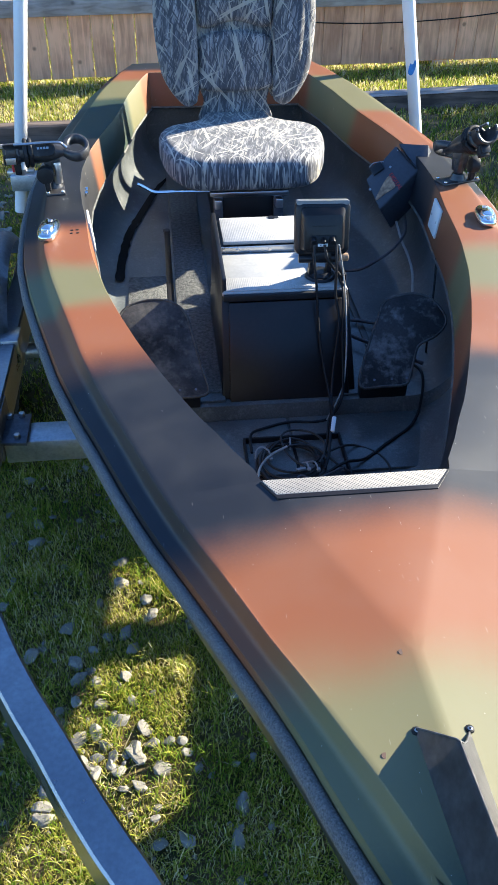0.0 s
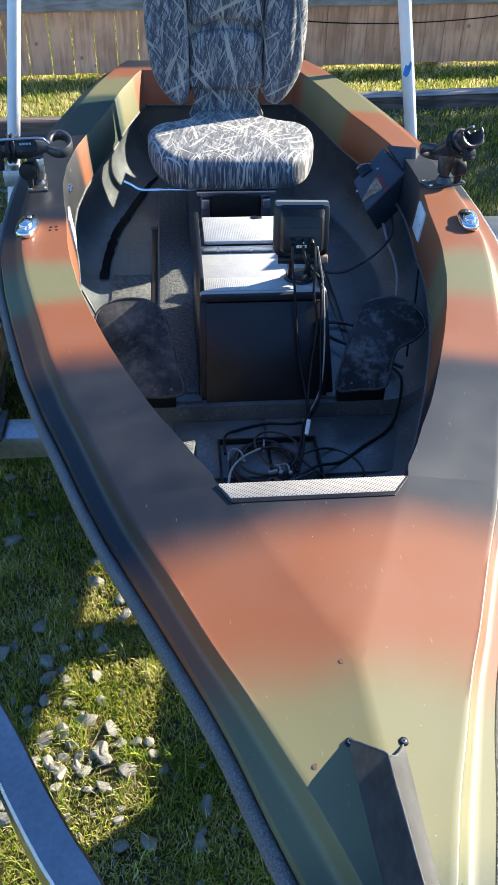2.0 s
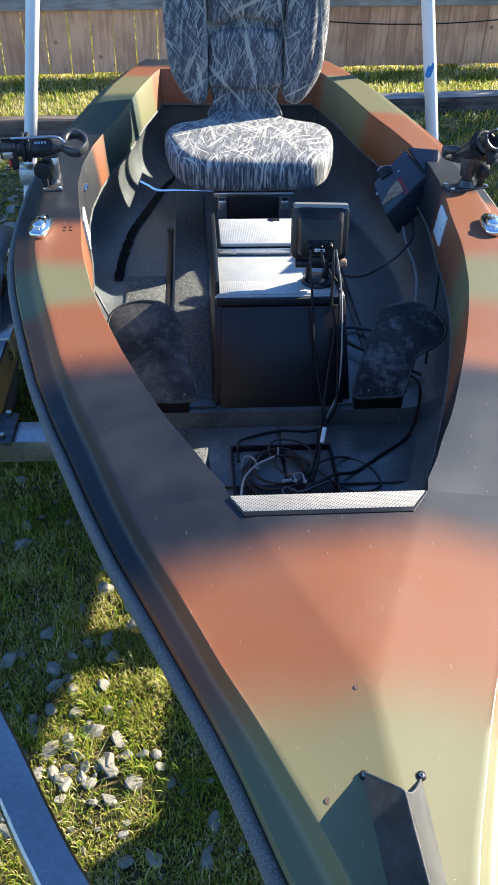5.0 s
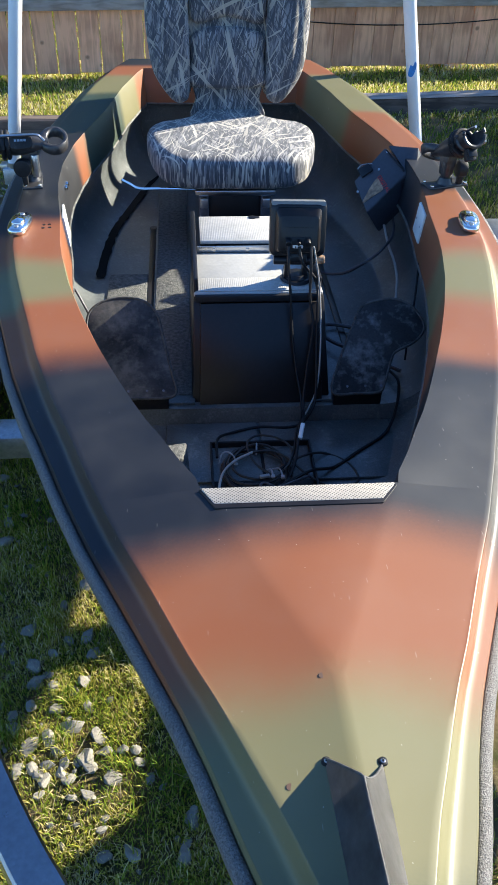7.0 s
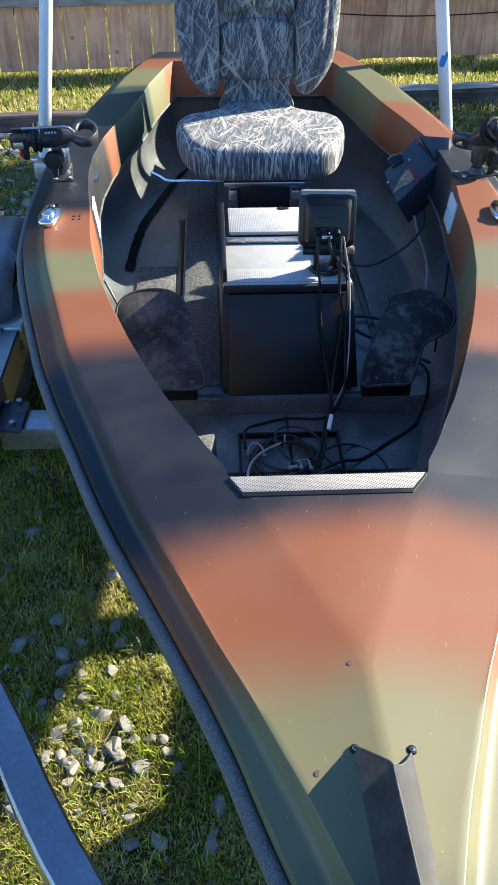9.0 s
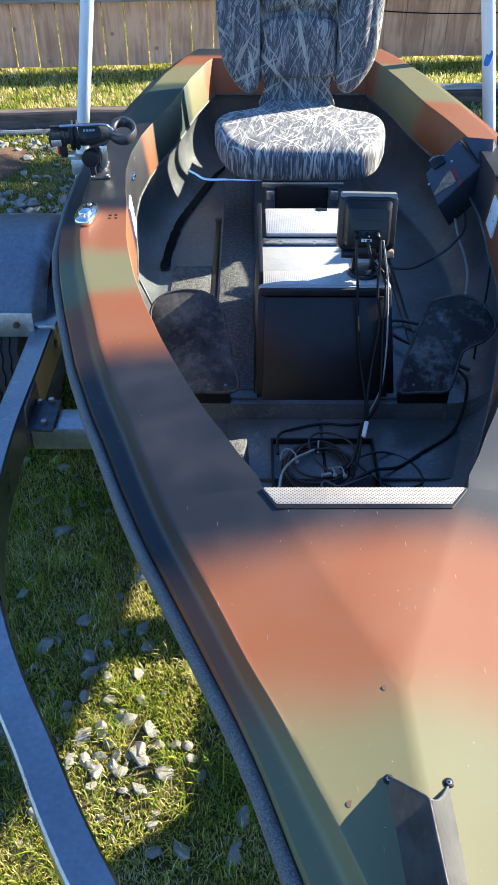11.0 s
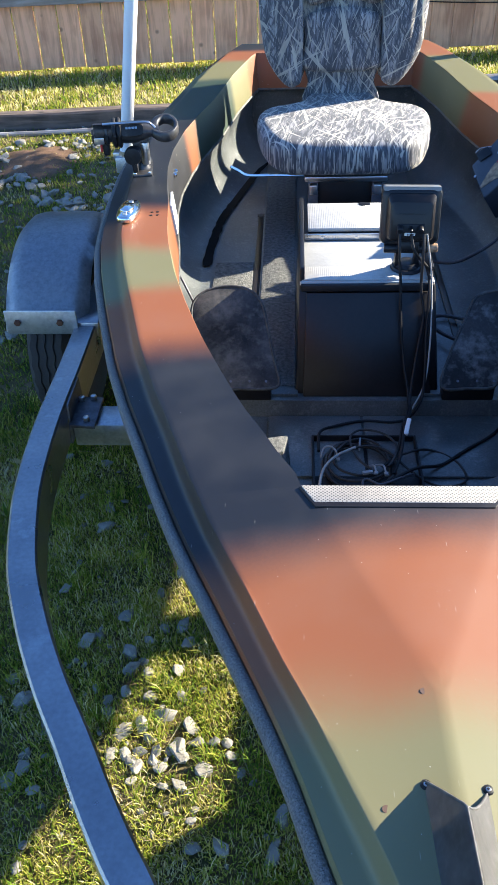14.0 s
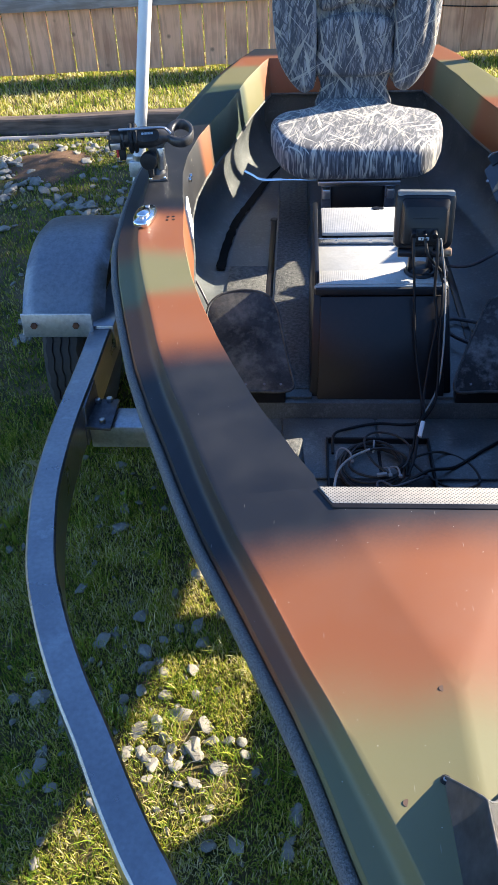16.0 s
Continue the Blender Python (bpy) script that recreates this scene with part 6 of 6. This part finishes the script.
# the stones beside the trailer that lie apart: x, y, half their width
STONES = [(-0.536, 1.393, 0.024), (-0.617, 1.323, 0.024), (-0.471, 1.329, 0.015), (-0.381, 1.324, 0.019), (-0.413, 1.14, 0.027), (-0.457, 1.113, 0.021), (-0.493, 1.097, 0.022),
          (-0.539, 1.172, 0.016), (-0.535, 1.14, 0.017), (-0.503, 1.19, 0.016), (-0.483, 1.049, 0.016), (-0.452, 1.054, 0.016), (-0.511, 1.051, 0.013), (-0.424, 1.038, 0.015),
          (-0.407, 1.02, 0.016), (-0.455, 1.022, 0.017), (-0.462, 0.989, 0.015), (-0.319, 1.016, 0.021)]
STONES += [(-0.275, 1.075, 0.015), (-0.246, 1.013, 0.013), (-0.278, 0.868, 0.021), (-0.329, 0.863, 0.017), (-0.184, 0.853, 0.021), (-0.174, 0.881, 0.012), (-0.335, 0.916, 0.012),
           (-0.683, 1.015, 0.02), (-0.704, 0.985, 0.022), (-0.649, 0.969, 0.016), (-0.713, 1.172, 0.022), (-0.636, 1.76, 0.018), (-0.801, 1.984, 0.017), (-0.687, 1.956, 0.022), (-0.637, 1.696, 0.024)]


def stones():
    rnd = random.Random(11)
    shapes = []
    for k in range(9):
        bm = bmesh.new()
        for q in range(20):
            d = Vector((rnd.gauss(0, 1), rnd.gauss(0, 1), rnd.gauss(0, 1))).normalized()
            bm.verts.new((d.x * rnd.uniform(0.85, 1.1), d.y * rnd.uniform(0.62, 0.85), d.z * rnd.uniform(0.36, 0.48)))
        out = bmesh.ops.convex_hull(bm, input=bm.verts)
        bmesh.ops.delete(bm, geom=[v for v in bm.verts if not v.link_faces], context="VERTS")
        bmesh.ops.bevel(bm, geom=list(bm.edges), offset=0.035, segments=1, affect="EDGES", profile=0.5)
        shapes.append(mesh_of("stone", bm, STONE, angle=18))
    main = STONES
    for i, (x, y, r) in enumerate(main):
        ob = new("stone", shapes[i % 9])
        r *= 1.08
        ob.matrix_basis = Matrix.Translation((x, y, r * 0.14)) @ Euler((rnd.uniform(-0.25, 0.25), rnd.uniform(-0.25, 0.25), rnd.uniform(0, 6.3))).to_matrix().to_4x4() @ Matrix.Diagonal((r, r, r, 1))
        tagged(ob, "angular grey stone half sunk in the grass", "stone", "loose stones")
    me_v, me_f = [], []
    src = [([v.co.copy() for v in s.vertices], [tuple(p.vertices) for p in s.polygons]) for s in shapes]
    for i in range(900):
        if i < 60 and i % 2:
            continue
        if i < 60:
            x, y = rnd.gauss(-0.45, 0.11), rnd.gauss(1.03, 0.13)
        elif i < 300:
            x, y = rnd.uniform(-1.0, -0.1), rnd.uniform(0.75, 2.0)
        else:
            x, y = rnd.uniform(-2.2, -0.5), rnd.uniform(2.3, 4.35)
            if i % 2:
                cx, cy = ((-1.21, 4.23), (-1.46, 3.80), (-1.10, 3.55), (-1.62, 4.10), (-1.05, 2.75))[(i // 2) % 5]
                x, y = rnd.gauss(cx, 0.09), rnd.gauss(cy, 0.10)
            if i % 2 == 0 and noise.noise((x * 2, y * 2, 9)) < -0.05:
                continue
        r = rnd.choice((0.006, 0.008, 0.01, 0.012, 0.016, 0.024)) * (0.75 if i < 60 else 1.0 if i < 300 else 1.45)
        m = Matrix.Translation((x, y, ground_z(x, y) + r * 0.1)) @ Euler((rnd.uniform(-0.5, 0.5), rnd.uniform(-0.5, 0.5), rnd.uniform(0, 6.3))).to_matrix().to_4x4() @ Matrix.Diagonal((r, r, r, 1))
        vs, fs = src[i % 9]
        o = len(me_v)
        me_v += [tuple(m @ v) for v in vs]
        me_f += [tuple(a + o for a in f) for f in fs]
    me = bpy.data.meshes.new("gravel")
    me.from_pydata(me_v, [], me_f)
    me.materials.append(STONE)
    tagged(new("gravel", me), "scattered small grey gravel on the soil", "gravel", kind="stuff")


stones()


def soil_patch():
    """A low spread of bare red soil among the stones."""
    bm = bmesh.new()
    rings = [[bm.verts.new((SOIL_AT[0], SOIL_AT[1], ground_z(*SOIL_AT) + 0.022))]]
    for k in range(1, 9):
        ring = []
        for i in range(40):
            a = 2 * math.pi * i / 40
            r = k / 8 * (1 + 0.30 * noise.noise((math.cos(a) * 1.5, math.sin(a) * 1.5, 3)))
            x, y = SOIL_AT[0] + 0.21 * r * math.cos(a), SOIL_AT[1] + 0.19 * r * math.sin(a)
            z = 0.024 * (1 - (k / 8) ** 2) - 0.004 + 0.007 * noise.noise((x * 22, y * 22, 1))
            ring.append(bm.verts.new((x, y, ground_z(x, y) + z)))
        rings.append(ring)
    for i in range(40):
        bm.faces.new((rings[0][0], rings[1][i], rings[1][(i + 1) % 40]))
    for a, b in zip(rings[1:], rings[2:]):
        for i in range(40):
            bm.faces.new((a[i], b[i], b[(i + 1) % 40], a[(i + 1) % 40]))
    whole("bare_soil", bm, mat("red_clay_soil", (0.15, 0.092, 0.062), 0.95, var=0.3, scale=18, fine=160, bump=0.6, second=(0.12, 0.075, 0.045), spec=0.1), "spread of bare reddish soil among the stones", "soil", kind="stuff", angle=80)


SOIL_AT = (-1.39, 4.05)
soil_patch()


def grass():
    rs = np.random.RandomState(3)

    def field(n, x0, x1, y0, y1, h0, h1, w, dens, name, label, m=GRASS, lie=1.0):
        x, y = rs.uniform(x0, x1, n), rs.uniform(y0, y1, n)
        rim_fade = np.clip(np.minimum.reduce([x - x0, x1 - x, y - y0, y1 - y]) / 0.3, 0.12, 1)
        keep = np.array([dens(a, b) for a, b in zip(x, y)]) * rim_fade > rs.uniform(0, 1, n)
        x, y = x[keep], y[keep]
        n = len(x)
        z = np.array([ground_z(a, b) for a, b in zip(x, y)]) - 0.004
        a = rs.uniform(0, 2 * np.pi, n)
        h = rs.uniform(h0, h1, n) * (0.6 + 0.8 * rs.uniform(0, 1, n) ** 2)
        bend = rs.uniform(0.15, 1.1, n) * h * lie
        ww = w * rs.uniform(0.6, 1.3, n)
        dx, dy = np.cos(a), np.sin(a)
        px, py = -dy * ww / 2, dx * ww / 2
        V = np.empty((n, 5, 3))
        V[:, 0] = np.stack([x - px, y - py, z], 1)
        V[:, 1] = np.stack([x + px, y + py, z], 1)
        V[:, 2] = np.stack([x - px * 0.8 + dx * bend * 0.35, y - py * 0.8 + dy * bend * 0.35, z + h * 0.6], 1)
        V[:, 3] = np.stack([x + px * 0.8 + dx * bend * 0.35, y + py * 0.8 + dy * bend * 0.35, z + h * 0.6], 1)
        V[:, 4] = np.stack([x + dx * bend, y + dy * bend, z + h * 0.95], 1)
        i = np.arange(n)[:, None] * 5
        F3 = np.concatenate([i + np.array([[0, 1, 3]]), i + np.array([[0, 3, 2]]), i + np.array([[2, 3, 4]])], 0)
        me = bpy.data.meshes.new(name)
        me.vertices.add(n * 5)
        me.vertices.foreach_set("co", V.reshape(-1))
        me.loops.add(len(F3) * 3)
        me.loops.foreach_set("vertex_index", F3.reshape(-1).astype(np.int32))
        me.polygons.add(len(F3))
        me.polygons.foreach_set("loop_start", np.arange(len(F3), dtype=np.int32) * 3)
        me.update(calc_edges=True)
        me.validate()
        me.materials.append(m)
        tagged(new(name, me), label, "grass", kind="stuff")

    def near(a, b):
        d = 0.85 + 0.9 * noise.noise((a * 5, b * 5, 2))
        if ((a + 0.44) / 0.11) ** 2 + ((b - 1.02) / 0.14) ** 2 < 1:
            d *= 0.4
        return d

    def tuft(a, b):
        return max(0.0, 2.2 * noise.noise((a * 13, b * 13, 7)) - 0.25)

    def stems(a, b):
        return 0.35 + 0.6 * noise.noise((a * 7, b * 7, 12))

    field(110000, -5.0, 5.0, -3.0, 8.0, 0.015, 0.045, 0.011, lambda a, b: 0.9 if (abs(a) > 0.9 and (b < 2.2 or abs(a) > 2.2)) or b < 0.4 or b > 6.4 else 0.0, "grass_yard", "short patchy grass over the rest of the yard", TURF)
    field(380000, -1.35, 0.45, 0.35, 2.3, 0.006, 0.020, 0.0022, near, "grass_near", "short patchy grass beside the trailer")
    field(190000, -1.35, 0.45, 0.35, 2.3, 0.020, 0.044, 0.0023, tuft, "grass_tufts", "taller tufts of green grass beside the trailer")
    field(18000, -1.35, 0.45, 0.35, 2.3, 0.007, 0.013, 0.0020, stems, "dry_stems", "dry straw-coloured stems lying in the grass", STRAW, lie=5.0)
    field(110000, -2.6, -0.40, 1.85, 4.55, 0.007, 0.022, 0.0048, lambda a, b: (0.60 + 1.1 * noise.noise((a * 2.2, b * 2.2, 5))) * (0.35 if math.hypot((a - SOIL_AT[0]) / 0.21, (b - SOIL_AT[1]) / 0.19) < 1 else 1), "grass_shaded", "thin grass on stony ground before the timber edging", TURF)
    field(100000, -3.2, 3.4, 4.50, 6.9, 0.014, 0.036, 0.0065, lambda a, b: 0.95, "grass_fence", "longer sunlit grass along the fence", DRY)
    field(9000, -3.2, 3.4, 4.50, 6.3, 0.006, 0.016, 0.005, lambda a, b: 0.5 + 0.9 * noise.noise((a * 3, b * 3, 21)), "straw_fence", "dry straw lying in the grass along the fence", STRAW, lie=4.0)
    field(70000, 0.4, 3.0, 1.9, 4.8, 0.012, 0.04, 0.005, lambda a, b: 0.6 + 0.9 * noise.noise((a * 2.2, b * 2.2, 15)), "grass_side", "rough grass beyond the boat", TURF)


grass()


# ---- trees out of view, added so that their crowns shade the ground round the boat ----


def tree(foot, mid, size, leaves, seed, label):
    """A tapered trunk with limbs that reach into a crown of small leaves."""
    base = Vector((foot[0], foot[1], ground_z(*foot)))
    mid = Vector(mid)
    t = thing("tree", label, "tree", base=base, group="trees by the fence")
    rnd = random.Random(seed)
    fork = base.lerp(mid, 0.55) + Vector((0, 0, 0.1))
    bm = bmesh.new()
    line = spline([base - Vector((0, 0, 0.05)), base + Vector((0, 0, 0.5)), fork, mid], 6)
    rings = []
    for i, p in enumerate(line):
        r = 0.05 * size[2] * (1 - 0.75 * i / (len(line) - 1))
        rings.append([p + Vector((r * math.cos(2 * math.pi * k / 10), r * math.sin(2 * math.pi * k / 10), 0)) for k in range(10)])
    ring_loft(bm, rings)
    for k in range(8):
        a = k * 0.9
        tip = mid + Vector((math.cos(a) * size[0] * 0.75, math.sin(a) * size[1] * 0.75, size[2] * (0.2 + 0.5 * math.sin(a * 2.3))))
        start = fork.lerp(mid, 0.1 * k)
        tube(bm, [start, start.lerp(tip, 0.5) + Vector((0, 0, 0.08)), tip], 0.014, n=6, step=4)
    part("trunk", bm, SLEEPER, t, "dark rough trunk with thin limbs")
    vs, fs = [], []
    for i in range(leaves):
        d = Vector((rnd.gauss(0, 1), rnd.gauss(0, 1), rnd.gauss(0, 1))).normalized() * rnd.random() ** 0.4
        c = mid + Vector((d.x * size[0], d.y * size[1], d.z * size[2]))
        c += Vector((0.12 * noise.noise(c * 3), 0.08 * noise.noise(c * 3 + Vector((7, 0, 0))), 0.0))
        m = Matrix.Translation(c) @ Euler((rnd.uniform(-1, 1), rnd.uniform(-1, 1), rnd.uniform(0, 6.3))).to_matrix().to_4x4()
        s = rnd.uniform(0.6, 1.2)
        o = len(vs)
        vs += [tuple(m @ (Vector(p) * s)) for p in ((-0.045, 0, 0), (0, -0.022, 0.006), (0.05, 0, -0.004), (0, 0.022, 0.006))]
        fs.append((o, o + 1, o + 2, o + 3))
    me = bpy.data.meshes.new("crown")
    me.from_pydata([(Vector(v) - base)[:] for v in vs], [], fs)
    me.materials.append(TURF)
    ob = new("crown", me)
    ob.parent = t
    tagged(ob, "crown of small green leaves")


# both trees are added shade casters, placed outside the camera's view
tree((2.25, 4.80), (1.80, 4.86, 1.72), (0.95, 0.52, 0.70), 2600, 8, "small leafy tree out of view, added to shade the ground behind the boat")
tree((4.9, 5.4), (4.7, 5.45, 1.75), (1.35, 1.0, 0.85), 7000, 9, "broad leafy tree out of view, added to shade the starboard grass")


def unseen_woods():
    """Unseen wood added beyond the fence to darken the deck's reflections: clumps of leaves on a broken skyline."""
    rs = np.random.RandomState(17)
    vs = []
    for k in range(30):
        cx, cy = -11.0 + 15.0 * k / 29 + rs.uniform(-0.3, 0.3), rs.uniform(10.5, 13.0)
        top, wide = rs.uniform(4.6, 6.6), rs.uniform(0.9, 1.4)
        n = 700
        d = rs.normal(size=(n, 3))
        d /= np.linalg.norm(d, axis=1)[:, None]
        d *= rs.uniform(0, 1, n)[:, None] ** 0.35
        c = np.stack([cx + d[:, 0] * wide, cy + d[:, 1] * wide, top * 0.52 + d[:, 2] * top * 0.48], 1)
        u = rs.normal(size=(n, 3))
        u /= np.linalg.norm(u, axis=1)[:, None]
        w = np.cross(u, rs.normal(size=(n, 3)))
        w /= np.linalg.norm(w, axis=1)[:, None]
        r = rs.uniform(0.10, 0.22, n)[:, None]
        vs.append(np.stack([c - u * r, c - w * r * 0.5, c + u * r, c + w * r * 0.5], 1))
    V = np.concatenate(vs).reshape(-1, 3)
    me = bpy.data.meshes.new("unseen_woods")
    me.from_pydata(V.tolist(), [], np.arange(len(V)).reshape(-1, 4).tolist())
    me.materials.append(TURF)
    tagged(new("unseen_woods", me), "dark green wood out of view, added to darken the deck's reflections", "wood", kind="stuff")


unseen_woods()
